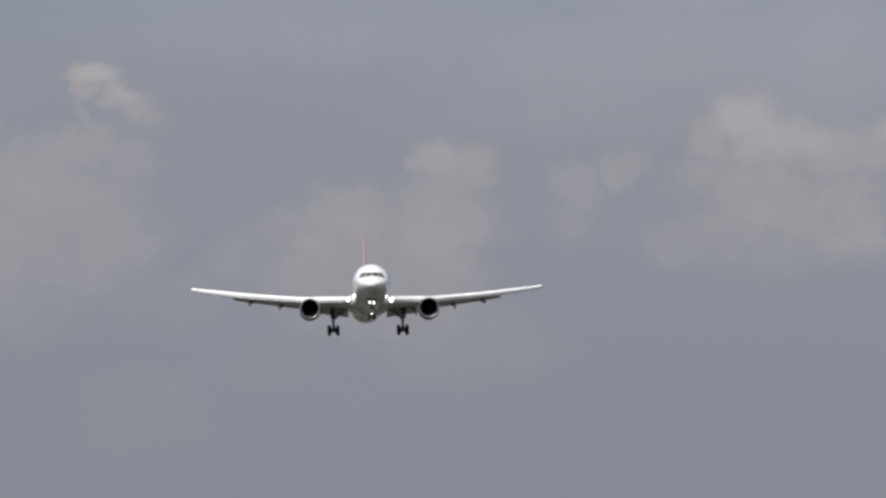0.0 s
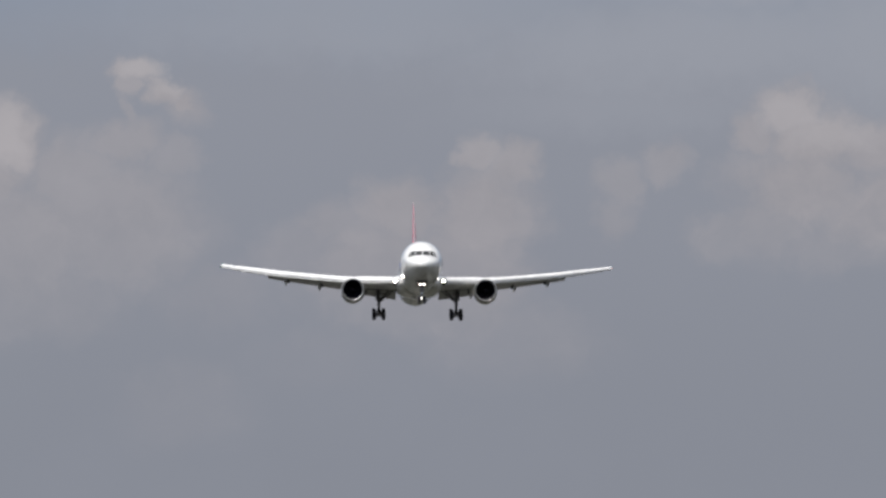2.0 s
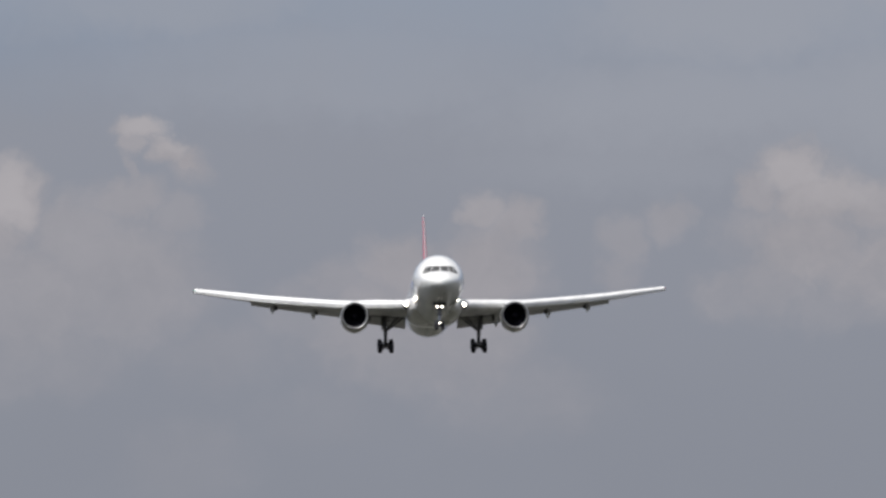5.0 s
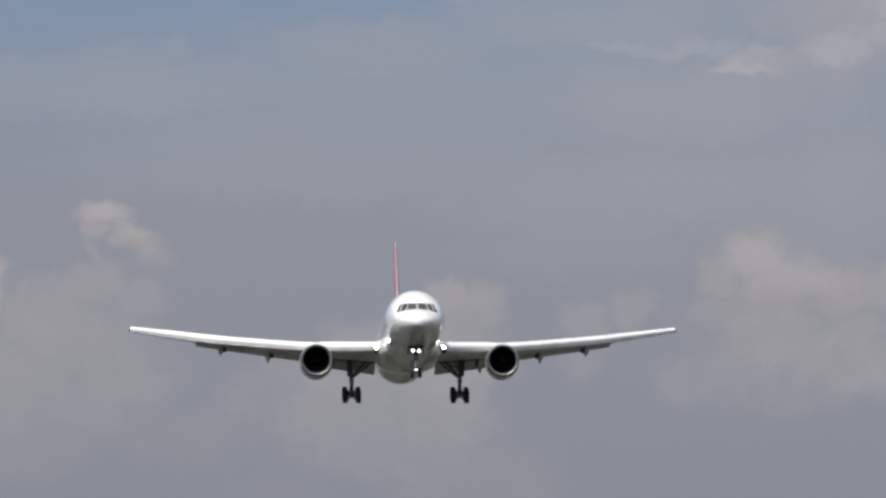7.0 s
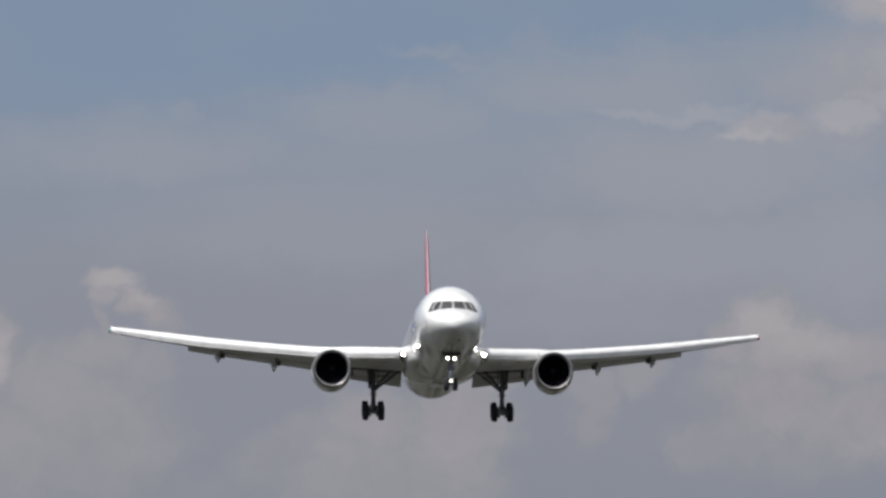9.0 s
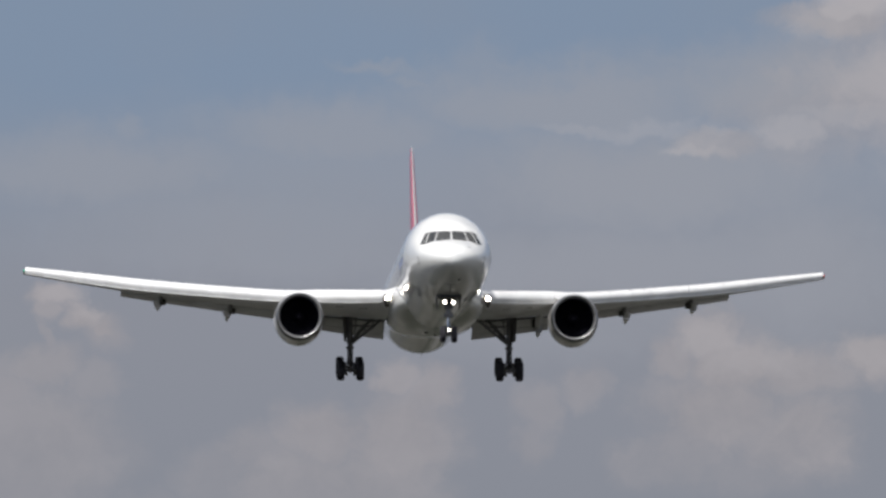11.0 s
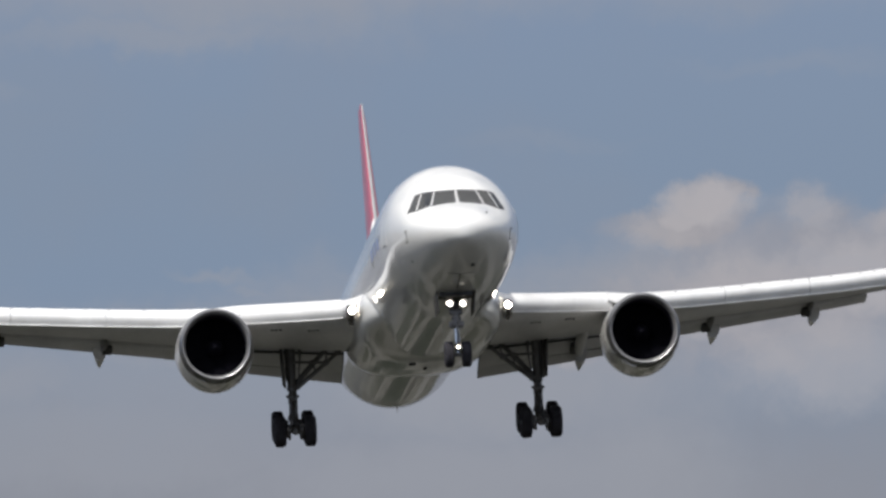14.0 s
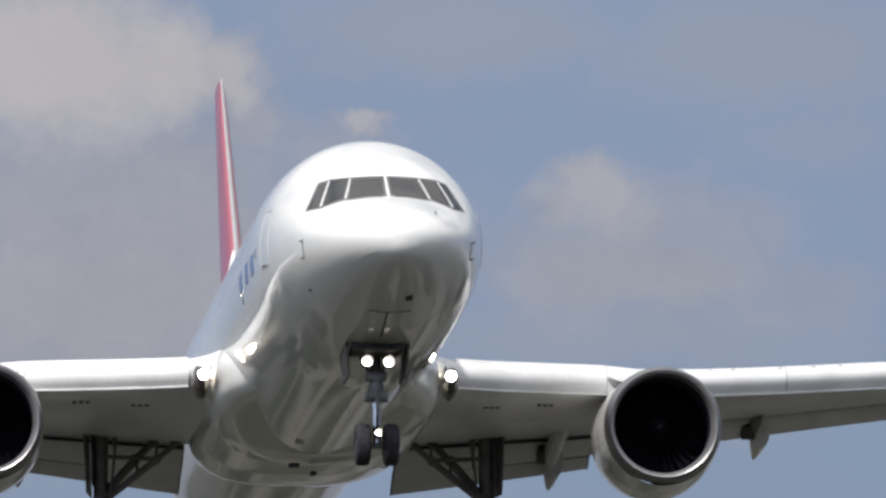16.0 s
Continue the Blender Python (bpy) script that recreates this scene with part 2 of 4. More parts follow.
    shade = math_node("ADD", 0.78, math_node("MULTIPLY", fine, 0.44))
    warm = vec("MULTIPLY", mix(smooth(height, 7.0, 9.4), WARM, COOL), flat_scale(shade, add, join))
    col = mix(puffs, col, warm)
    col = mix(bright, col, LIT)
    out, back = add("ShaderNodeOutputWorld"), add("ShaderNodeBackground")
    join(col, back.inputs[0]), join(back.outputs[0], out.inputs[0])


def flat_scale(value, add, join):
    n = add("ShaderNodeCombineXYZ")
    for i in range(3):
        join(value, n.inputs[i])
    return n.outputs[0]


COOL = (0.262, 0.262, 0.290)
DEEP_BLUE = (0.178, 0.230, 0.332)
HAZE, BLUE = (0.207, 0.219, 0.255), (0.169, 0.221, 0.303)
HAZE_LOW = (0.185, 0.197, 0.230)
GREY, WARM, LIT = (0.246, 0.258, 0.294), (0.292, 0.271, 0.280), (0.380, 0.362, 0.374)
sky_nodes()

lamp = bpy.data.lights.new("sun", "SUN")
lamp.energy, lamp.angle, lamp.color = 3.5, radians(0.53), (1.0, 0.96, 0.90)
a, b = radians(SUN_UP), radians(SUN_SIDE)
TO_SUN = Vector((math.sin(b) * math.cos(a), math.cos(b) * math.cos(a), math.sin(a)))
new("sun", lamp).matrix_world = look(TO_SUN * 300, (0, 0, 0))

# ---- materials ----
def material(name, color, rough=0.5, metal=0.0, coat=0.0, grain=0.0, size=1.0, bump=0.0, second=None, stretch=(1, 1, 1), emit=0.0, shine=0.5):
    """Paint, metal, rubber or ground with two scales of variation in object space."""
    m = bpy.data.materials.new(name)
    m.use_nodes = True
    tree = m.node_tree
    p = tree.nodes["Principled BSDF"]
    p.inputs["Roughness"].default_value, p.inputs["Metallic"].default_value = rough, metal
    p.inputs["Coat Weight"].default_value, p.inputs["Coat Roughness"].default_value = coat, 0.03
    p.inputs["Base Color"].default_value = (*color, 1)
    p.inputs["Specular IOR Level"].default_value = shine
    if emit:
        p.inputs["Emission Color"].default_value, p.inputs["Emission Strength"].default_value = (*color, 1), emit
    if grain:
        add, join = tree.nodes.new, tree.links.new
        where, fit = add("ShaderNodeTexCoord"), add("ShaderNodeMapping")
        fit.inputs["Scale"].default_value = stretch
        join(where.outputs["Object"], fit.inputs[0])
        big, small = add("ShaderNodeTexNoise"), add("ShaderNodeTexNoise")
        for n, s in ((big, size), (small, size * 9)):
            n.inputs["Scale"].default_value, n.inputs["Detail"].default_value = s, 5
            join(fit.outputs[0], n.inputs["Vector"])
        both = add("ShaderNodeMath")
        both.operation = "MULTIPLY_ADD"
        join(small.outputs[0], both.inputs[0])
        both.inputs[1].default_value = 0.35
        join(big.outputs[0], both.inputs[2])
        ramp = add("ShaderNodeMapRange")
        join(both.outputs[0], ramp.inputs[0])
        ramp.inputs[1].default_value, ramp.inputs[2].default_value = 0.45, 0.9
        mix = add("ShaderNodeMix")
        mix.data_type = "RGBA"
        join(ramp.outputs[0], mix.inputs[0])
        mix.inputs[6].default_value = (*color, 1)
        mix.inputs[7].default_value = (*(second or [c * (1 - grain) for c in color]), 1)
        join(mix.outputs[2], p.inputs["Base Color"])
        rg = add("ShaderNodeMapRange")
        join(both.outputs[0], rg.inputs[0])
        rg.inputs[1].default_value, rg.inputs[2].default_value = 0.4, 0.95
        rg.inputs[3].default_value, rg.inputs[4].default_value = rough * 0.85, min(1, rough * 1.3)
        join(rg.outputs[0], p.inputs["Roughness"])
        if bump:
            bp = add("ShaderNodeBump")
            bp.inputs["Strength"].default_value, bp.inputs["Distance"].default_value = 0.6, bump
            join(both.outputs[0], bp.inputs["Height"]), join(bp.outputs[0], p.inputs["Normal"]), join(bp.outputs[0], p.inputs["Coat Normal"])
    return m


WHITE = material("white_paint", (0.615, 0.615, 0.605), 0.34, 0, 1.0, 0.08, 0.7, 0.012, stretch=(1, 0.4, 1))
WING_GREY = material("wing_grey_paint", (0.54, 0.54, 0.545), 0.38, 0, 0.15, 0.22, 0.6, 0.001, stretch=(1, 0.3, 1))
SLAT = material("slat_light_paint", (0.62, 0.62, 0.62), 0.36, 0.0, 0.15, 0.2, 0.9, 0.001)
LIP = material("bare_aluminium", (0.27, 0.27, 0.28), 0.36, 1.0, 0, 0.25, 1.2)
LINER = material("inlet_liner_grey", (0.14, 0.14, 0.145), 0.7, 0.2, 0, 0.3, 2.0, shine=0.3)
BAY = material("gear_bay_primer", (0.11, 0.10, 0.088), 0.7, 0, 0, 0.4, 3.0)
POD = material("lamp_pod_dark_glass", (0.035, 0.030, 0.026), 0.08, 0, 0.6)
COWL = material("nacelle_white_paint", (0.66, 0.65, 0.63), 0.28, 0, 1.0, 0.2, 0.8, 0.012)
# Duct and fan colours hold the inlet's shade, so the blades stay hidden.
DARK = material("inlet_shade_dark", (0.046, 0.044, 0.062), 0.9, 0.0, 0, 0.3, 2.0, shine=0.05)
BLADE = material("fan_shade_black", (0.007, 0.0068, 0.010), 0.95, shine=0.02)
STEEL = material("gear_grey_enamel", (0.145, 0.142, 0.145), 0.42, 0.3, 0, 0.45, 3.0, 0.002)
CHROME = material("oleo_chrome", (0.55, 0.55, 0.56), 0.15, 1.0)
RUBBER = material("tyre_rubber", (0.030, 0.029, 0.035), 0.85, 0, 0, 0.4, 4.0, 0.002, shine=0.2)
HUB = material("wheel_hub_grey", (0.12, 0.12, 0.125), 0.45, 0.5)
GLASS = material("cockpit_glass", (0.020, 0.022, 0.024), 0.08, 0, 0, 0.55, 1.6, shine=0.42)
FRAME = material("window_seal_dark", (0.07, 0.07, 0.075), 0.55)
SEAM = material("seam_grey", (0.09, 0.09, 0.09), 0.7)
FAINT = material("faint_seam", (0.38, 0.38, 0.375), 0.7)
# Black fittings, and the pieces that stand in for shaded flap gaps.
BLACK = material("black_fitting_and_gap_shade", (0.02, 0.02, 0.02), 0.5)
BLUE_PAINT = material("blue_grey_lettering", (0.07, 0.11, 0.25), 0.3, 0, 0.4)
LAMP = material("landing_lamp", (1.0, 0.92, 0.78), 0.3, emit=60.0)
TAXI = material("taxi_lamp", (1.0, 0.93, 0.84), 0.3, emit=6.0)
SMALL_LAMP = material("small_lamp", (1.0, 0.95, 0.88), 0.3, emit=2.2)
RED_LIGHT = material("red_lens", (0.35, 0.02, 0.02), 0.2, emit=0.3)
GREEN_LIGHT = material("green_lens", (0.02, 0.35, 0.2), 0.2, emit=0.6)


def fin_paint():
    """White fin paint with a red disc whose rim runs as an arc behind the leading edge."""
    m = material("fin_paint", (0.78, 0.78, 0.77), 0.35, 0, 0.4)
    tree = m.node_tree
    add, join = tree.nodes.new, tree.links.new
    where, d, step, mix = add("ShaderNodeTexCoord"), add("ShaderNodeVectorMath"), add("ShaderNodeMath"), add("ShaderNodeMix")
    flat = add("ShaderNodeVectorMath")
    flat.operation = "MULTIPLY"
    flat.inputs[1].default_value = (0, 1, 1)
    join(where.outputs["Object"], flat.inputs[0])
    d.operation = "DISTANCE"
    join(flat.outputs[0], d.inputs[0])
    d.inputs[1].default_value = (0, 54.5, 9.5)
    step.operation = "LESS_THAN"
    join(d.outputs["Value"], step.inputs[0])
    step.inputs[1].default_value = 10.0
    mix.data_type = "RGBA"
    join(step.outputs[0], mix.inputs[0])
    noise_tex = add("ShaderNodeTexNoise")
    noise_tex.inputs["Scale"].default_value = 0.8
    red = add("ShaderNodeMix")
    red.data_type = "RGBA"
    join(where.outputs["Object"], noise_tex.inputs["Vector"])
    join(noise_tex.outputs[0], red.inputs[0])
    red.inputs[6].default_value, red.inputs[7].default_value = (0.36, 0.055, 0.095, 1), (0.29, 0.045, 0.08, 1)
    mix.inputs[6].default_value = (0.78, 0.78, 0.77, 1)
    join(red.outputs[2], mix.inputs[7])
    join(mix.outputs[2], tree.nodes["Principled BSDF"].inputs["Base Color"])
    return m


FIN = fin_paint()
FIN_EDGE = material("fin_edge_metal", (0.36, 0.36, 0.37), 0.4, 0.7, 0, 0.2, 1.5)


# ---- mesh helpers ----
def part(name, bm, mat, parent, label="", smooth=True, at=None):
    """Links a bmesh as one mesh object under a thing or a part."""
    bmesh.ops.recalc_face_normals(bm, faces=bm.faces)
    data = bpy.data.meshes.new(name)
    bm.to_mesh(data)
    bm.free()
    for m in (mat if isinstance(mat, (list, tuple)) else [mat]):
        data.materials.append(m)
    if smooth:
        data.polygons.foreach_set("use_smooth", [True] * len(data.polygons))
        data.set_sharp_from_angle(angle=radians(38))
    ob = new(name, data)
    ob.parent = parent
    if at is not None:
        ob.matrix_local = at
    if label:
        tagged(ob, label)
    return ob


def loft(bm, rings, caps=True, closed=True):
    rows = [[bm.verts.new(p) for p in ring] for ring in rings]
    n = len(rows[0])
    for a, b in zip(rows, rows[1:]):
        for i in range(n if closed else n - 1):
            j = (i + 1) % n
            bm.faces.new((a[i], a[j], b[j], b[i]))
    if caps:
        bm.faces.new(rows[0])
        bm.faces.new(rows[-1])
    return bm


def circle(center, u, v, r, n=24, r2=None):
    c, u, v = Vector(center), Vector(u), Vector(v)
    return [c + u * (r * math.cos(2 * math.pi * i / n)) + v * ((r2 or r) * math.sin(2 * math.pi * i / n)) for i in range(n)]


def tube(bm, a, b, r, r_end=None, n=14):
    """A round rod from a to b with a small chamfer at each end."""
    a, b = Vector(a), Vector(b)
    d = (b - a).normalized()
    u = d.orthogonal().normalized()
    v = d.cross(u)
    r_end = r if r_end is None else r_end
    e = min(r, r_end) * 0.2
    rings = [circle(a, u, v, r - e, n), circle(a + d * e, u, v, r, n), circle(b - d * e, u, v, r_end, n), circle(b, u, v, r_end - e, n)]
    return loft(bm, rings)


def block(bm, size, m=Matrix(), bevel=0.02):
    got = bmesh.ops.create_cube(bm, size=1.0, matrix=m @ Matrix.Diagonal((*size, 1)))
    edges = list({e for v in got["verts"] for e in v.link_edges})
    if bevel:
        bmesh.ops.bevel(bm, geom=edges, offset=bevel, segments=2, affect="EDGES", profile=0.5)
    return bm


def lathe(bm, profile, center, axis=(0, 1, 0), up=(0, 0, 1), n=48, caps=False):
    """Turns (along, radius) pairs round an axis through center."""
    d, v = Vector(axis), Vector(up)
    u = v.cross(d)
    return loft(bm, [circle(Vector(center) + d * s, u, v, max(r, 1e-3), n) for s, r in profile], caps)


def curve_value(table, x):
    """Smooth monotone curve through the (x, value) pairs of a table."""
    xs, vs = [p[0] for p in table], [p[1] for p in table]
    if x <= xs[0]:
        return vs[0]
    if x >= xs[-1]:
        return vs[-1]
    i = next(k for k in range(len(xs) - 1) if xs[k] <= x <= xs[k + 1])

    def slope(k):
        if k == 0 or k == len(xs) - 1:
            j = 0 if k == 0 else k - 1
            return (vs[j + 1] - vs[j]) / (xs[j + 1] - xs[j])
        a = (vs[k] - vs[k - 1]) / (xs[k] - xs[k - 1])
        b = (vs[k + 1] - vs[k]) / (xs[k + 1] - xs[k])
        return 0.0 if a * b <= 0 else 2 * a * b / (a + b)

    h = xs[i + 1] - xs[i]
    t = (x - xs[i]) / h
    return ((2 * t**3 - 3 * t**2 + 1) * vs[i] + (t**3 - 2 * t**2 + t) * h * slope(i)
            + (3 * t**2 - 2 * t**3) * vs[i + 1] + (t**3 - t**2) * h * slope(i + 1))


# ---- the airliner: x to its port side, y aft from the nose, z up from the cabin's axis ----
HALF = [(0, 0.02), (0.05, 0.30), (0.25, 0.66), (0.6, 1.0), (1.0, 1.25), (1.6, 1.52), (2.18, 1.72), (3.05, 1.96), (4, 2.15), (5, 2.31), (6, 2.41),
        (7.5, 2.485), (9, 2.51), (10.5, 2.515), (38, 2.515), (41, 2.42), (44, 2.12), (47, 1.68), (50, 1.15), (52.5, 0.68), (54.6, 0.3)]
TOP = [(0, -0.79), (0.05, -0.54), (0.25, -0.34), (0.6, -0.12), (1.0, 0.06), (1.6, 0.28), (2.18, 0.48), (3.05, 1.02), (3.6, 1.36), (4.2, 1.66), (5, 1.97),
       (6, 2.27), (7.5, 2.54), (9, 2.68), (10.5, 2.71), (40, 2.71), (46, 2.62), (50, 2.42), (54.6, 1.95)]
LOW = [(0, -0.81), (0.05, -1.04), (0.25, -1.22), (0.6, -1.40), (1.0, -1.56), (1.6, -1.76), (2.18, -1.92), (3.05, -2.12), (4, -2.29), (5, -2.42), (6, -2.52),
       (7.5, -2.62), (9, -2.68), (10.5, -2.705), (36, -2.705), (39, -2.55), (42, -2.05), (46, -1.0), (50, 0.15), (53, 1.0), (54.6, 1.4)]
WAIST = [(0, -0.8), (1, -0.67), (3, -0.41), (6, -0.10), (10, 0.09), (38, 0.09), (44, 0.45), (50, 1.2), (54.6, 1.68)]


def skin_at(y):
    s = math.sqrt(max(y, 0))
    return [curve_value([(math.sqrt(a), b) for a, b in t], s) for t in (HALF, TOP, LOW, WAIST)]


def skin(y, angle, out=0.0):
    """A point of the cabin's skin: station y, angle in degrees from port (0) over the top (90)."""
    w, top, low, mid = skin_at(y)
    c, s = math.cos(radians(angle)), math.sin(radians(angle))
    h = top - mid if s >= 0 else mid - low
    p = Vector((w * c, y, mid + h * s))
    return p + Vector((c / max(w, 0.01), 0, s / max(h, 0.01))).normalized() * out


def nose_y(x, z):
    """How far aft the nose's skin lies at (x, z)."""
    a, b = 0.0, 11.0
    for _ in range(40):
        y = (a + b) / 2
        w, top, low, mid = skin_at(y)
        h = top - mid if z >= mid else mid - low
        if (x / w) ** 2 + ((z - mid) / h) ** 2 > 1:
            a = y
        else:
            b = y
    return b


def patch(bm, corners, out, thick, n=8, k=5):
    """A shell on the nose's skin over a quad of (x, z) corners: top-left, top-right, bottom-right, bottom-left."""
    tl, tr, br, bl = [Vector(c) for c in corners]
    grid = []
    for j in range(k + 1):
        v = j / k
        row = []
        for i in range(n + 1):
            u = i / n
            q = (tl * (1 - u) + tr * u) * (1 - v) + (bl * (1 - u) + br * u) * v
            y = nose_y(q.x, q.y)
            e = 0.02
            nx = (nose_y(q.x + e, q.y) - nose_y(q.x - e, q.y)) / (2 * e)
            nz = (nose_y(q.x, q.y + e) - nose_y(q.x, q.y - e)) / (2 * e)
            row.append((Vector((q.x, y, q.y)), Vector((nx, -1, nz)).normalized()))
        grid.append(row)
    outer = [[bm.verts.new(p + m * (out + thick)) for p, m in row] for row in grid]
    inner = [[bm.verts.new(p + m * out) for p, m in row] for row in grid]
    for s in (outer, inner):
        for j in range(k):
            for i in range(n):
                bm.faces.new((s[j][i], s[j][i + 1], s[j + 1][i + 1], s[j + 1][i]))
    rim = [(0, i) for i in range(n)] + [(j, n) for j in range(k)] + [(k, i) for i in range(n, 0, -1)] + [(j, 0) for j in range(k, 0, -1)]
    for (j, i), (j2, i2) in zip(rim, rim[1:] + rim[:1]):
        bm.faces.new((outer[j][i], outer[j2][i2], inner[j2][i2], inner[j][i]))
    return bm


def strip(bm, points, normals, width, out=0.004, thick=0.006):
    """A thin raised band along points of the skin."""
    rings = []
    for i, (p, m) in enumerate(zip(points, normals)):
        d = (points[min(i + 1, len(points) - 1)] - points[max(i - 1, 0)]).normalized()
        side = d.cross(m).normalized() * width / 2
        lo, hi = p + m * (out - 0.02), p + m * (out + thick)
        rings.append([lo - side, hi - side, hi + side, lo + side])
    return loft(bm, rings)


def skin_line(bm, ends, width, steps=14):
    (y0, a0), (y1, a1) = ends
    pts, nms = [], []
    for i in range(steps + 1):
        t = i / steps
        p, q = skin(y0 + (y1 - y0) * t, a0 + (a1 - a0) * t), skin(y0 + (y1 - y0) * t, a0 + (a1 - a0) * t, 1.0)
        pts.append(p), nms.append((q - p).normalized())
    return strip(bm, pts, nms, width)


def empty(name, parent=None):
    ob = new(name)
    ob.empty_display_size = 1.0
    ob.parent = parent
    return ob


PANES = [((0.07, 1.00), (0.70, 0.98), (0.86, 0.42), (0.10, 0.50)),
         ((0.79, 1.00), (1.15, 0.98), (1.41, 0.29), (0.98, 0.45)),
         ((1.22, 0.97), (1.38, 0.93), (1.69, 0.29), (1.48, 0.28))]


def fuselage(plane):
    bm = bmesh.new()
    ys = [0.004, 0.015, 0.04, 0.08, 0.14, 0.22, 0.33, 0.46, 0.6] + [0.6 + 0.2 * i for i in range(1, 48)] + [10.5 + 1.25 * i for i in range(1, 23)]
    ys += [38.5 + 0.7 * i for i in range(1, 23)] + [54.3, 54.6]
    loft(bm, [[skin(y, 360 * i / 72) for i in range(72)] for y in ys])
    body = part("fuselage", bm, WHITE, plane, "glossy white painted aluminium fuselage")
    for side in (1, -1):
        for corners in PANES:
            quad = [(x * side, z) for x, z in corners]
            bm = patch(bmesh.new(), quad, -0.03, 0.042)
            part("cockpit_window", bm, GLASS, body, "dark cockpit window pane")
    # one grey surround behind each side's three panes
    for side in (1, -1):
        bm = bmesh.new()
        for a, b, c, d in (((0.02, 1.055), (0.76, 1.04), (0.93, 0.37), (0.04, 0.455)),
                           ((0.74, 1.042), (1.20, 1.035), (1.46, 0.235), (0.92, 0.40)),
                           ((1.17, 1.03), (1.41, 0.98), (1.75, 0.24), (1.43, 0.235))):
            patch(bm, [(p[0] * side, p[1]) for p in (a, b, c, d)], -0.03, 0.036)
        part("window_surround", bm, FRAME, body, "dark cockpit window seal")
    # white posts between the panes
    for side in (1, -1):
        for a, b in (((0.745, 1.0), (0.92, 0.42)), ((1.185, 0.985), (1.445, 0.285))):
            quad = [(a[0] - 0.013, a[1]), (a[0] + 0.013, a[1]), (b[0] + 0.018, b[1]), (b[0] - 0.018, b[1])]
            part("window_post", patch(bmesh.new(), [(x * side, z) for x, z in quad], -0.02, 0.036, 3, 6), WHITE, body)
    part("window_post", patch(bmesh.new(), [(-0.024, 1.01), (0.024, 1.01), (0.030, 0.46), (-0.030, 0.46)], -0.02, 0.036, 3, 6), WHITE, body)
    # wipers
    for side in (1, -1):
        bm = bmesh.new()
        pts = [Vector((side * x, nose_y(side * x, z) - 0.03, z)) for x, z in ((0.16, 0.44), (0.3, 0.475), (0.42, 0.49))]
        tube(bm, pts[0], pts[1], 0.014), tube(bm, pts[1], pts[2], 0.012)
        part("wiper", bm, BLACK, body)
    # seams: radome ring, nose gear bay, doors
    seams = [[((0.16, 220), (0.95, 218))],
             [((2.6, 257), (2.65, 286)), ((2.62, 270), (4.3, 270))]]
    for y0, y1, a0, a1 in ((5.6, 6.7, 160, 190), (5.6, 6.7, 20, -10)):
        seams.append([((y0, a0), (y0, a1)), ((y1, a0), (y1, a1)), ((y0, a0), (y1, a0)), ((y0, a1), (y1, a1))])
    for group, wide in zip(seams, (0.008, 0.045, 0.011, 0.011)):
        bm = bmesh.new()
        for ends in group:
            skin_line(bm, ends, wide)
        part("panel_seam", bm, FAINT if wide < 0.02 else SEAM, body)
    return body


# ---- wings ----
NOSE_LINE = lambda x: 18.85 + 0.687 * (x - 2.5)
TRAIL = [(0, 28.7), (2.5, 28.7), (8.2, 29.5), (23.75, 35.3)]
RISE = [(0, -1.22), (2.5, -1.2), (6, -1.02), (9, -0.76), (11.5, -0.44), (13.3, -0.18), (16, 0.22), (18, 0.56), (23.75, 1.70)]
DEEP = [(0, 0.145), (2.5, 0.14), (8, 0.115), (23.75, 0.10)]


def foil(t, n=13):
    """Closed airfoil outline, chord 1: (along, up), from the trailing edge over the top and back below."""
    half = lambda x: 5 * t * (0.2969 * math.sqrt(x) - 0.126 * x - 0.3516 * x**2 + 0.2843 * x**3 - 0.1015 * x**4)
    xs = [0.5 * (1 - math.cos(math.pi * i / n)) for i in range(n + 1)]
    return [(x, half(x) + 0.002) for x in reversed(xs)] + [(x, -half(x) * 0.85 - 0.002) for x in xs]


def wing_ring(x, side):
    y0, c, z = NOSE_LINE(x), curve_value(TRAIL, x) - NOSE_LINE(x), curve_value(RISE, x)
    drop = 0.03 - 0.001 * x
    return [Vector((side * x, y0 + a * c, z + u * c - a * c * drop)) for a, u in foil(curve_value(DEEP, x))]


def section_bar(x, side, y, z, chord, depth, tilt):
    """One airfoil section of a slat or flap: its nose at (y, z), turned down by tilt degrees."""
    c, s = math.cos(radians(tilt)), math.sin(radians(tilt))
    out = []
    for a, u in foil(depth, 9):
        a, u = a * chord, u * chord
        out.append(Vector((side * x, y + a * c + u * s, z - a * s + u * c)))
    return out


def slat_ring(x, side):
    """A drooped slat ahead of the wing's nose: blunt front, hollow back."""
    y, z = NOSE_LINE(x), curve_value(RISE, x)
    h = curve_value([(2.5, 0.38), (6.9, 0.39), (7.2, 0.33), (18, 0.32), (23.75, 0.19)], x)
    prof = [(0.75, 1.42), (0.38, 1.36), (0.20, 1.24), (0.19, 1.19), (0.0, 1.03), (-0.28, 0.80), (-0.46, 0.52), (-0.53, 0.27), (-0.51, 0.03), (-0.40, -0.38), (-0.20, -0.85),
            (-0.27, -0.93), (-0.25, -1.06), (-0.08, -1.06), (-0.12, -0.75), (-0.05, -0.2), (0.2, 0.6), (0.7, 1.2)]
    return [Vector((side * x, y - 0.05 + a * h * 1.25, z + (u if u > 0 else u * (0.58 if x < 6.98 else 0.75)) * h)) for a, u in prof]


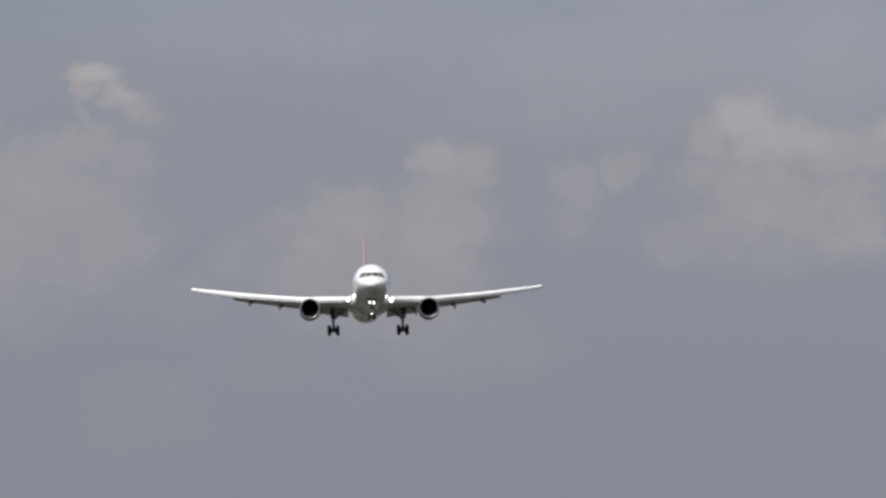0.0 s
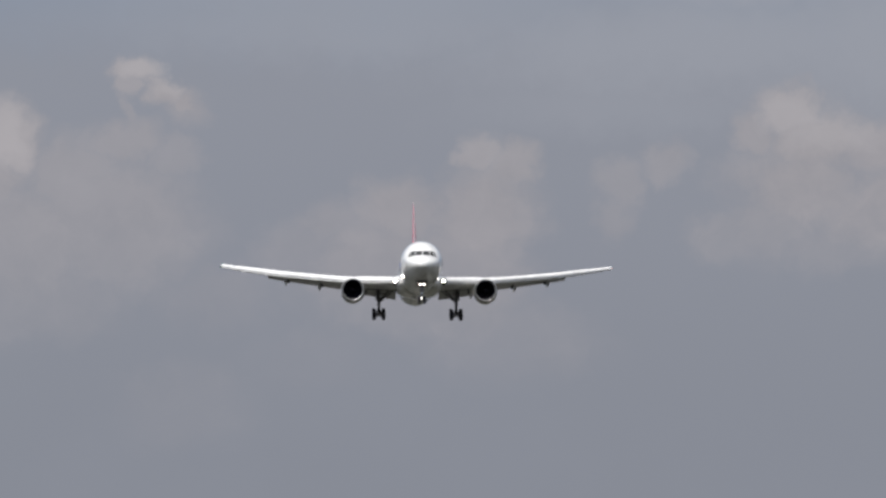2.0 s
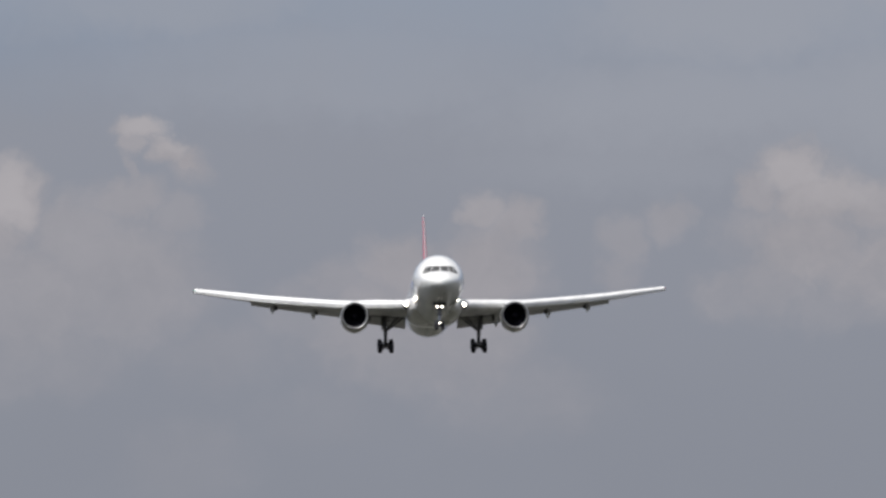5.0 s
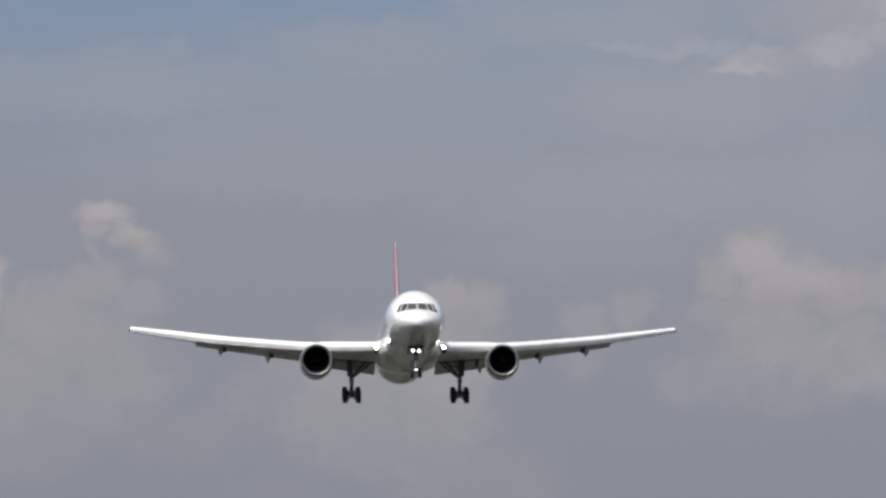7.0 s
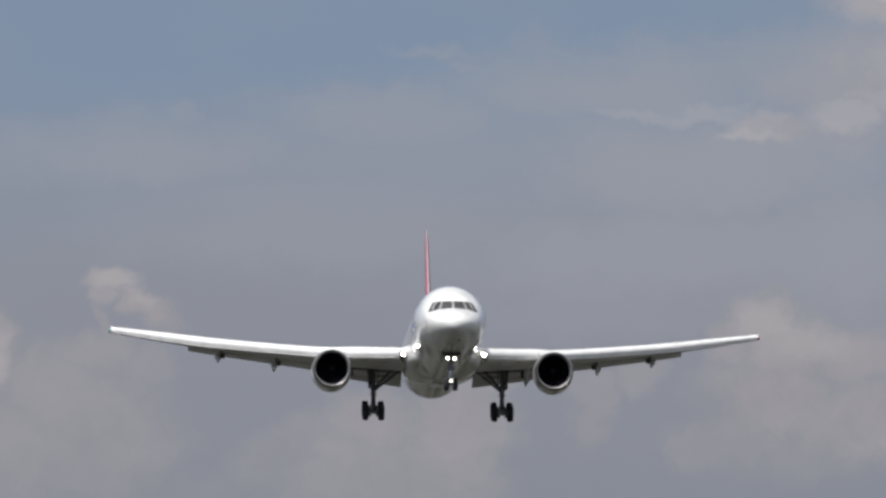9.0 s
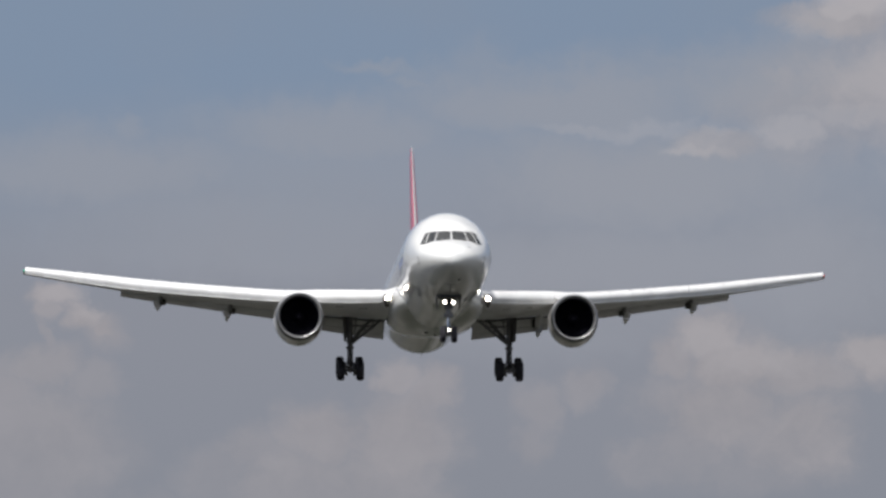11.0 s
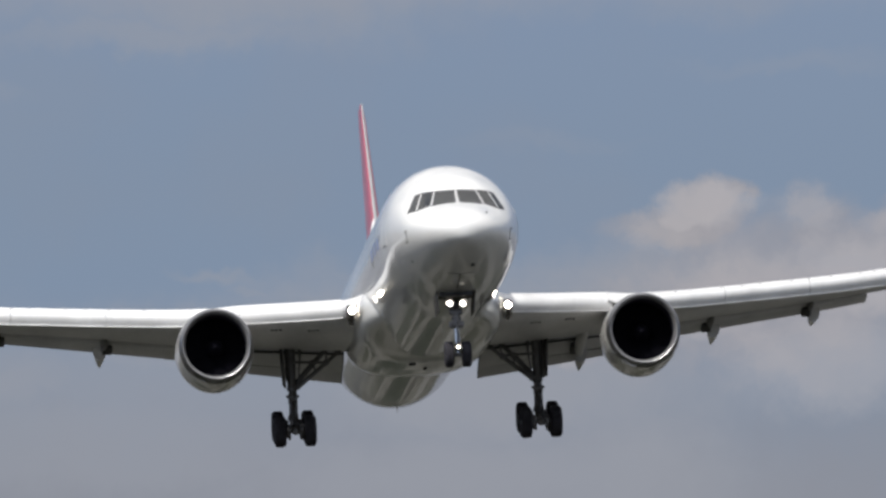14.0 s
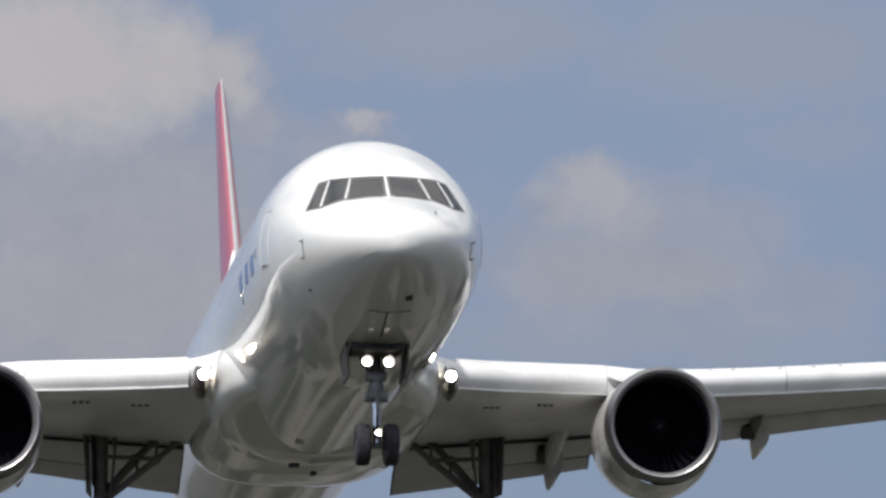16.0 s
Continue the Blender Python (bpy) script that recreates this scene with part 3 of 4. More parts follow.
def wing(plane, side):
    bm = bmesh.new()
    xs = [1.2, 2.0, 2.6, 3.5, 4.5, 5.5, 6.5, 7.5, 8.2, 9, 10, 11, 12, 13, 14, 15, 16, 17, 18, 19, 20, 21, 22, 23, 23.5, 23.75]
    loft(bm, [wing_ring(x, side) for x in xs])
    main = part("wing", bm, WING_GREY, plane, "grey swept wing with slats and flaps extended for landing")
    for x0, x1 in ((3.15, 6.97), (6.985, 11.7), (11.72, 15.2), (15.22, 18.9), (18.92, 23.62)):
        n = 6
        bm = loft(bmesh.new(), [slat_ring(x0 + (x1 - x0) * i / n, side) for i in range(n + 1)])
        part("slat", bm, SLAT, main, "pale grey leading edge slat")
    for i in range(14):
        bm = bmesh.new()
        x = 8.6 + 0.95 * i + 0.2 * math.sin(i * 2.3)
        h = curve_value([(2.5, 0.38), (6.9, 0.39), (7.2, 0.33), (18, 0.32), (23.75, 0.19)], x)
        block(bm, (0.09, 0.03, 0.025), pose(side * x, NOSE_LINE(x) - 0.05 + 0.19 * h * 1.25 - 0.006, curve_value(RISE, x) + 1.20 * h), 0)
        part("slat_track_gap", bm, SEAM, main, smooth=False)
    # tip: lens and cap
    bm = bmesh.new()
    bmesh.ops.create_uvsphere(bm, u_segments=12, v_segments=8, radius=0.07, matrix=Matrix.Translation((side * 23.7, 33.30, 1.72)) @ Matrix.Diagonal((0.8, 2.2, 0.7, 1)))
    part("wingtip_light", bm, RED_LIGHT if side > 0 else GREEN_LIGHT, main, "red wingtip lamp" if side > 0 else "green wingtip lamp")
    # double-slotted inboard flap, single outboard flap
    for name, x0, x1, dy, dz, chord, depth, tilt in (("flap", 2.62, 7.45, -0.36, -0.10, 1.35, 0.17, 24), ("aft_flap", 2.62, 7.45, 0.76, -0.53, 0.80, 0.15, 32),
                                                 ("flap", 9.25, 18.0, -0.35, -0.06, 1.2, 0.15, 15)):
        rings = []
        for i in range(9):
            x = x0 + (x1 - x0) * i / 8
            c = curve_value(TRAIL, x) - NOSE_LINE(x)
            k = 1.1 - 0.32 * (x - 2.62) / 4.83 if x < 8 else 1.12 - 0.38 * (x - 9.25) / 8.75
            zt = curve_value(RISE, x) - c * (0.03 - 0.001 * x)
            rings.append(section_bar(x, side, curve_value(TRAIL, x) + dy * k, zt + dz * k, chord * k, depth, tilt))
        part(name, loft(bmesh.new(), rings), WING_GREY, main, "grey trailing edge flap lowered for landing")
        if x0 < 8:
            # black tube drawn in place of the shade inside the slot
            low = [min(r, key=lambda p: p.y) + Vector((0, 0.02, -0.055)) for r in rings]
            bm = loft(bmesh.new(), [circle(p, (0, 1, 0), (0, 0, 1), 0.045, 8) for p in low])
            part("slot_shade_strip", bm, BLACK, main)
            # thin black plates stand in for the dark gaps at the flap's ends
            for ring, dx in ((rings[0], -0.02), (rings[-1], 0.02)):
                mid = sum(ring, Vector()) / len(ring)
                outer = [mid + (p - mid) * 1.06 for p in ring]
                bm = loft(bmesh.new(), [[p + Vector((side * dx * q, 0, 0)) for p in outer] for q in (0.1, 1.6)])
                part("flap_end_shade", bm, BLACK, main)
    # flap track fairings: canoes whose tails hang with the flaps
    for x, wide, hang, tip, ahead in ((6.45, 0.20, 0.46, 1.15, 2.9), (11.6, 0.14, 0.18, 0.84, 1.5), (15.65, 0.12, 0.16, 0.70, 1.3)):
        yt = curve_value(TRAIL, x)
        zt = curve_value(RISE, x) - (yt - NOSE_LINE(x)) * (0.03 - 0.001 * x)
        rings = []
        for i in range(13):
            t = i / 12
            r = wide * math.sqrt(max(0.01, min(1, (4.0 if x < 8 else 2.2) * t))) * (1 if t < 0.9 else 0.92)
            rings.append(circle((side * x, yt - ahead + (ahead + 0.2) * t, zt - 0.05 - hang * t**1.3), (1, 0, 0), (0, 0, 1), r, 14, r * 1.5))
        # outboard canoes coloured darker for underwing shade, their tails paler for bounce light
        part("flap_track_fairing", loft(bmesh.new(), rings), WING_GREY if x < 8 else STEEL, main, "grey flap track fairing")
        rings = []
        for i in range(11):
            t = i / 10
            r = max(wide, 0.26) * (1 - t) ** 0.8 + 0.012
            rings.append(circle((side * (x + (0.06 if x < 8 else 0.16)), yt + 0.3 + 1.2 * t, zt - hang - 0.14 - (tip - hang - 0.14) * t), (1, 0, 0), (0, 0, 1), r, 14, r * 1.5))
        part("fairing_tail", loft(bmesh.new(), rings), WING_GREY if x < 8 else COWL, main, "pointed fairing tail lowered with the flap")
        # black block painted in for the shaded opening ahead of the tail
        bm = block(bmesh.new(), (max(wide, 0.17) * 2.2, 0.6, 0.46), pose(side * (x - 0.13), yt + 0.05, zt - hang * 0.6 - 0.10, -25, 0, 0), 0.06)
        part("fairing_gap_shade", bm, BLACK, main, "black block standing in for the shaded opening at the flap fairing")
    # inboard aileron behind the engine
    rings = []
    for i in range(4):
        x = 7.47 + 1.82 * i / 3
        zt = curve_value(RISE, x) - (curve_value(TRAIL, x) - NOSE_LINE(x)) * 0.022
        rings.append(section_bar(x, side, curve_value(TRAIL, x) - 0.4, zt - 0.05, 1.5, 0.13, 14))
    part("aileron", loft(bmesh.new(), rings), WING_GREY, main)
    # glove between the innermost slat and the cabin, its nose sweeping forward and up to the skin
    rings = []
    for i in range(9):
        t = i / 8
        x = 3.16 - 1.06 * t
        yn = NOSE_LINE(x) - 0.30 - 0.75 * t**1.6
        top, low = curve_value(RISE, x) + 0.53 + 0.20 * t**2, curve_value(RISE, x) - 0.24 - 0.22 * t
        mid, tall = (top + low) / 2, (top - low) / 2
        ring = [Vector((side * x, yn + 0.95 * (1 - math.cos(q)), mid + tall * math.sin(q))) for q in [math.pi * (0.5 - k / 14) for k in range(15)]]
        ring += [Vector((side * x, yn + 2.6, low + 0.1)), Vector((side * x, yn + 2.6, top - 0.02))]
        rings.append(ring)
    part("wing_root_glove", loft(bmesh.new(), rings), SLAT, main, "pale grey wing root fairing")
    # landing lamps in the wing root: dark glazed oval pod, lamp behind its upper half
    bm = bmesh.new()
    bmesh.ops.create_uvsphere(bm, u_segments=28, v_segments=18, radius=1.0, matrix=pose(side * 2.93, 18.5, -1.40, 0, side * 8, 0) @ Matrix.Diagonal((0.20, 0.56, 0.40, 1)))
    pod = part("lamp_pod", bm, POD, main, "dark glazed landing lamp pod in the wing root")
    bm = lathe(bmesh.new(), [(0.10, 0.14), (0.0, 0.14), (-0.02, 0.132), (-0.01, 0.116), (0.06, 0.112)], (side * 2.89, 17.88, -1.29), n=28)
    part("lamp_rim", bm, CHROME, pod)
    bm = lathe(bmesh.new(), [(-0.03, 0.001), (-0.02, 0.07), (0.0, 0.105), (0.05, 0.115)], (side * 2.89, 17.89, -1.29), n=24)
    part("landing_light", bm, LAMP, pod, "bright landing light")
    # added plate, blocks the lamp's spill onto the cabin skin
    bm = block(bmesh.new(), (0.015, 0.55, 0.34), pose(side * 2.725, 17.62, -1.29), 0.005)
    part("added_lamp_blind", bm, BLACK, pod)
    bm = bmesh.new()
    p = skin(15.2, 209.6 if side < 0 else -29.6)
    bmesh.ops.create_uvsphere(bm, u_segments=20, v_segments=12, radius=1.0, matrix=pose(p.x, p.y, p.z, 0, side * 30, 0) @ Matrix.Diagonal((0.04, 0.24, 0.09, 1)))
    part("turnoff_light", bm, SMALL_LAMP, main, "bright wing root light")
    # dark stencilled marks under the wing
    for x, a in ((4.0, 0.12), (5.35, 0.10)):
        y0, ch = NOSE_LINE(x), curve_value(TRAIL, x) - NOSE_LINE(x)
        z = curve_value(RISE, x) - a * ch * 0.03 - ch * 0.85 * curve_value(DEEP, x) * 0.42
        bm = bmesh.new()
        for q in range(3):
            block(bm, (0.10, 0.10, 0.05), pose(side * (x + 0.15 * q), y0 + a * ch + 0.1 * q, z + 0.012 * q), 0)
        part("stencil", bm, SEAM, main, "dark stencilled mark", smooth=False)
    return main


def belly(plane):
    """The swollen fairing where wings and cabin meet; its front edge sweeps aft towards the keel."""
    rings = []
    front = [(15.6, 0.05), (16.6, 0.5), (18.0, 0.92), (19.2, 1.0)]
    back = [(24.5, 1.0), (27, 0.9), (28.6, 0.7), (30.2, 0.4), (31.4, 0.1)]
    for i in range(64):
        y = 15.6 + 15.8 * i / 63
        ring = []
        for j in range(56):
            a = 2 * math.pi * j / 56
            c, s = math.cos(a), math.sin(a)
            k = min(curve_value(front, y - 3.4 * max(0.0, -s) ** 2 * min(1, (y - 15.6) / 2)), curve_value(back, y))
            w, h = 1.55 + 1.17 * k, 0.60 + 0.77 * k
            p = 0.76
            ring.append(Vector((w * math.copysign(abs(c) ** p, c), y, -1.42 + h * math.copysign(abs(s) ** p, s))))
        rings.append(ring)
    return part("belly_fairing", loft(bmesh.new(), rings), WHITE, plane, "white wing-to-body fairing")


# ---- engines ----
def engine(plane, side):
    cx, cy, cz = side * 7.94, 18.4, -2.30
    bm = bmesh.new()
    rings = []
    for y, r, dz in ((0.36, 1.385, -0.012), (0.6, 1.41, -0.025), (1.1, 1.45, -0.05), (2.0, 1.46, -0.06), (3.0, 1.40, -0.02), (4.0, 1.24, 0.06), (4.7, 1.08, 0.12)):
        ring = []
        for j in range(56):
            a = 2 * math.pi * j / 56
            low = max(0.0, -math.sin(a)) ** 6
            rr = r + 0.05 * low * min(1, y / 1.2)
            ring.append(Vector((cx + rr * math.cos(a), cy + y, cz + dz + rr * math.sin(a))))
        rings.append(ring)
    rings += [[Vector((cx + (p.x - cx) * 0.9, p.y - 0.5, cz + 0.12 + (p.z - cz - 0.12) * 0.9)) for p in rings[-1]]]
    cowl = part("engine", loft(bm, rings, caps=False), COWL, plane, "white turbofan engine nacelle")
    bm = lathe(bmesh.new(), [(0.37, 1.383), (0.28, 1.374), (0.16, 1.348), (0.06, 1.315), (0.0, 1.262), (0.012, 1.235)], (cx, cy, cz), n=64)
    part("inlet_lip", bm, LIP, cowl, "bare metal inlet lip")
    bm = lathe(bmesh.new(), [(0.012, 1.235), (0.03, 1.20), (0.14, 1.155), (0.3, 1.135)], (cx, cy, cz), n=64)
    part("inlet_liner", bm, LINER, cowl, "grey inlet liner behind the lip")
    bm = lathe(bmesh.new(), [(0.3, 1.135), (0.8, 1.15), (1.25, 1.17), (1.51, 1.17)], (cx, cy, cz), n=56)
    part("inlet_duct", bm, DARK, cowl, "inlet duct coloured dark for the shade inside it")
    # blanking disc: closes the gaps between blades in the same shade colour
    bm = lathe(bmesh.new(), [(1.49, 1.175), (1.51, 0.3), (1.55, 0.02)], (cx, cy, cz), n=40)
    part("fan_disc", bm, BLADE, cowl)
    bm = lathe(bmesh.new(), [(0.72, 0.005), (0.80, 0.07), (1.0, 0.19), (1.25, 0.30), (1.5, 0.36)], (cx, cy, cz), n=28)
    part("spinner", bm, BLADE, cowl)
    for k in range(34):
        a0 = 2 * math.pi * k / 34
        rings = []
        for r, tw, ch in ((0.33, 15, 0.22), (0.7, 38, 0.30), (1.15, 58, 0.38)):
            u, out = Vector((-math.sin(a0), 0, math.cos(a0))), Vector((math.cos(a0), 0, math.sin(a0)))
            d = Vector((0, math.cos(radians(tw)), 0)) + u * math.sin(radians(tw)) * side
            c = Vector((cx, cy + 1.42, cz)) + out * r
            m = d.cross(out).normalized() * 0.008
            rings.append([c - d * ch / 2, c + m, c + d * ch / 2, c - m])
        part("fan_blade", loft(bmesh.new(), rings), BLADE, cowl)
    # core and plug
    bm = lathe(bmesh.new(), [(3.6, 0.95), (4.7, 0.82), (5.7, 0.62), (5.72, 0.5), (5.9, 0.42), (6.6, 0.1), (6.65, 0.01)], (cx, cy, cz + 0.1), n=36)
    part("exhaust_core", bm, LIP, cowl)
    # pylon
    rings = []
    for y, z0, z1, w in ((1.6, -1.15, -0.87, 0.04), (2.6, -1.35, -0.78, 0.15), (4.2, -1.5, -0.62, 0.25), (6.3, -1.6, -0.65, 0.28), (8.6, -1.4, -0.9, 0.18), (9.7, -1.25, -1.1, 0.05)):
        rings.append([Vector((cx - w, cy + y, z0)), Vector((cx + w, cy + y, z0)), Vector((cx + w, cy + y, z1 - 0.12)), Vector((cx + w * 0.5, cy + y, z1)),
                      Vector((cx - w * 0.5, cy + y, z1)), Vector((cx - w, cy + y, z1 - 0.12))])
    part("pylon", loft(bmesh.new(), rings), COWL, cowl, "white engine pylon")
    # strake on the inboard shoulder
    bm = bmesh.new()
    a = radians(52) if side < 0 else radians(128)
    o = Vector((math.cos(a), 0, math.sin(a)))
    q = Vector((-o.z, 0, o.x)) * 0.015
    base = Vector((cx, cy, cz))
    outline = [base + o * 1.40 + Vector((0, 0.9, 0)), base + o * 1.72 + Vector((0, 1.9, 0)), base + o * 1.74 + Vector((0, 2.3, 0)), base + o * 1.36 + Vector((0, 2.4, 0))]
    loft(bm, [[p - q for p in outline], [p + q for p in outline]])
    part("strake", bm, COWL, cowl)
    return cowl


# ---- landing gear ----
def wheel(parent, center, r, w, label="black rubber tyre on a grey hub"):
    cx, cy, cz = center
    prof = [(-w * 0.36, r * 0.52), (-w * 0.48, r * 0.66), (-w * 0.5, r * 0.82), (-w * 0.40, r * 0.95), (-w * 0.22, r * 0.995), (-w * 0.2, r * 0.98), (-w * 0.17, r * 0.98),
            (-w * 0.15, r), (-0.02, r), (-0.015, r * 0.982), (0.015, r * 0.982), (0.02, r), (w * 0.15, r), (w * 0.17, r * 0.98), (w * 0.2, r * 0.98),
            (w * 0.22, r * 0.995), (w * 0.40, r * 0.95), (w * 0.5, r * 0.82), (w * 0.48, r * 0.66), (w * 0.36, r * 0.52), (-w * 0.36, r * 0.52)]
    tyre = part("wheel", lathe(bmesh.new(), prof, center, (1, 0, 0), (0, 0, 1), 40), RUBBER, parent, label)
    hub = [(-w * 0.42, 0.01), (-w * 0.42, r * 0.16), (-w * 0.3, r * 0.2), (-w * 0.26, r * 0.42), (-w * 0.38, r * 0.53), (w * 0.38, r * 0.53), (w * 0.26, r * 0.42), (w * 0.3, r * 0.2), (w * 0.42, r * 0.16), (w * 0.42, 0.01)]
    part("hub", lathe(bmesh.new(), hub, center, (1, 0, 0), (0, 0, 1), 24), HUB, tyre)
    return tyre


def main_gear(plane, side):
    gear = empty("main_gear", plane)
    x, y = side * 4.66, 27.55
    bm = bmesh.new()
    tube(bm, (x, y, -0.9), (x, y, -2.95), 0.175, 0.16, 20)
    tube(bm, (x, y, -2.9), (x, y, -3.08), 0.2, n=20)
    tube(bm, (x, y - 0.12, -3.15), (x, y - 0.15, -3.35), 0.12, n=14)
    tube(bm, (x, y, -1.15), (x + side * 0.02, y, -1.5), 0.25, n=16)
    tube(bm, (x, y, -3.42), (x, y, -3.52), 0.19, n=18), tube(bm, (x, y, -3.95), (x, y, -4.2), 0.19, 0.22, 18)
    tube(bm, (x - side * 0.3, y - 0.05, -2.9), (x + side * 0.12, y - 0.05, -2.9), 0.12, n=14)
    part("strut", bm, STEEL, gear, "grey enamelled main gear strut")
    bm = tube(bmesh.new(), (x, y, -2.95), (x, y, -4.33), 0.14, n=20)
    part("piston", bm, STEEL, gear)
    bm = bmesh.new()
    tube(bm, (x, y + 0.16, -3.1), (x, y + 0.52, -3.6), 0.05), tube(bm, (x, y + 0.52, -3.6), (x, y + 0.14, -4.15), 0.05)
    part("torsion_link", bm, STEEL, gear)
    bm = bmesh.new()
    block(bm, (0.34, 0.22, 0.3), pose(x, y - 0.12, -3.32), 0.05)
    tube(bm, (x - 0.07, y - 0.16, -3.4), (x - 0.03, y - 0.5, -3.8), 0.05), tube(bm, (x + 0.07, y - 0.16, -3.4), (x + 0.03, y - 0.5, -3.8), 0.05)
    tube(bm, (x, y - 0.5, -3.8), (x, y - 0.16, -4.25), 0.06)
    tube(bm, (x - 0.24, y - 0.1, -3.28), (x + 0.24, y - 0.1, -3.28), 0.06)
    part("damper_link", bm, STEEL, gear)
    # bogie beam tilted with its front wheels low
    tilt = radians(14)
    hx, hy, hz = x, y, -4.50
    ends = [Vector((hx, hy + s * 0.71 * math.cos(tilt), hz + s * 0.71 * math.sin(tilt))) for s in (-1, 1)]
    bm = tube(bmesh.new(), ends[0] + Vector((0, -0.18, -0.03)), ends[1] + Vector((0, 0.18, 0.03)), 0.14, n=18)
    tube(bm, (hx, hy, hz - 0.05), (hx, hy, hz + 0.28), 0.2, 0.15, 18)
    for e in ends:
        tube(bm, e - Vector((0.52, 0, 0)), e + Vector((0.52, 0, 0)), 0.075, n=16)
    for e in ends:
        for dx in (-0.22, 0.22):
            tube(bm, e + Vector((dx, -0.22, -0.12)), e + Vector((dx, -0.05, -0.3)), 0.055)
            tube(bm, e + Vector((dx * 0.75, 0, 0)), e + Vector((dx * 1.6, 0, 0)), 0.27, n=18)
    part("bogie_beam", bm, STEEL, gear, "grey bogie beam with brakes")
    for e in ends:
        for dx in (-0.57, 0.57):
            wheel(gear, e + Vector((dx, 0, 0)), 0.60, 0.44)
    # two-plane truss of folding side braces to the wing root, lock links, rods
    rod = lambda bm, a, b, r: tube(bm, (x - side * a[0], y + a[1], a[2]), (x - side * b[0], y + b[1], b[2]), r)
    bm = bmesh.new()
    rod(bm, (0.16, -0.1, -2.98), (1.33, -0.25, -2.06), 0.085), rod(bm, (1.30, -0.25, -2.09), (1.98, -0.3, -1.5), 0.075)
    rod(bm, (1.31, -0.34, -2.07), (1.31, -0.14, -2.07), 0.12), rod(bm, (1.98, -0.45, -1.5), (1.98, -0.1, -1.5), 0.11)
    part("side_brace", bm, STEEL, gear, "grey folding side brace")
    bm = bmesh.new()
    rod(bm, (0.14, 0.12, -2.80), (0.86, 0.16, -2.0), 0.105), rod(bm, (0.83, 0.16, -2.03), (1.62, 0.2, -1.22), 0.09)
    rod(bm, (0.84, 0.04, -2.01), (0.84, 0.28, -2.01), 0.13)
    part("side_brace", bm, STEEL, gear, "grey folding side brace")
    for a, b, r in (((0.0, -0.15, -1.08), (1.98, -0.3, -1.46), 0.05), ((0.05, -0.12, -1.98), (1.32, -0.2, -2.04), 0.055), ((1.38, 0.1, -1.2), (1.32, -0.2, -2.02), 0.035),
                    ((1.72, -0.3, -1.72), (1.55, -0.2, -1.3), 0.035), ((0.26, -0.2, -1.15), (0.32, -0.22, -1.8), 0.05), ((0.32, -0.22, -1.8), (0.22, -0.2, -2.9), 0.032),
                    ((0.40, -0.1, -1.1), (0.30, -0.1, -2.2), 0.03), ((0.9, -0.22, -2.4), (0.78, 0.05, -1.9), 0.04), ((-0.24, -0.1, -1.1), (-0.2, -0.12, -2.7), 0.03)):
        part("lock_link", rod(bmesh.new(), a, b, r), STEEL, gear)
    bm = bmesh.new()
    tube(bm, (x, y + 0.1, -2.85), (x + side * 0.05, y + 1.5, -1.2), 0.07)
    part("drag_brace", bm, STEEL, gear)
    # strut door, edge on
    bm = block(bmesh.new(), (0.05, 1.1, 1.75), pose(x + side * 0.32, y + 0.25, -2.0, 0, side * 3, side * 9), 0.02)
    part("gear_door", bm, STEEL, gear, "grey gear door hanging beside the strut")
    bm = bmesh.new()
    tube(bm, (x + side * 0.12, y - 0.14, -2.95), (x + side * 0.15, y - 0.16, -4.2), 0.02)
    tube(bm, (x - side * 0.13, y - 0.13, -2.6), (x - side * 0.16, y - 0.2, -4.25), 0.018)
    tube(bm, (x + side * 0.2, y - 0.16, -1.3), (x + side * 0.17, y - 0.15, -2.95), 0.02)
    part("brake_hose", bm, BLACK, gear)
    return gear


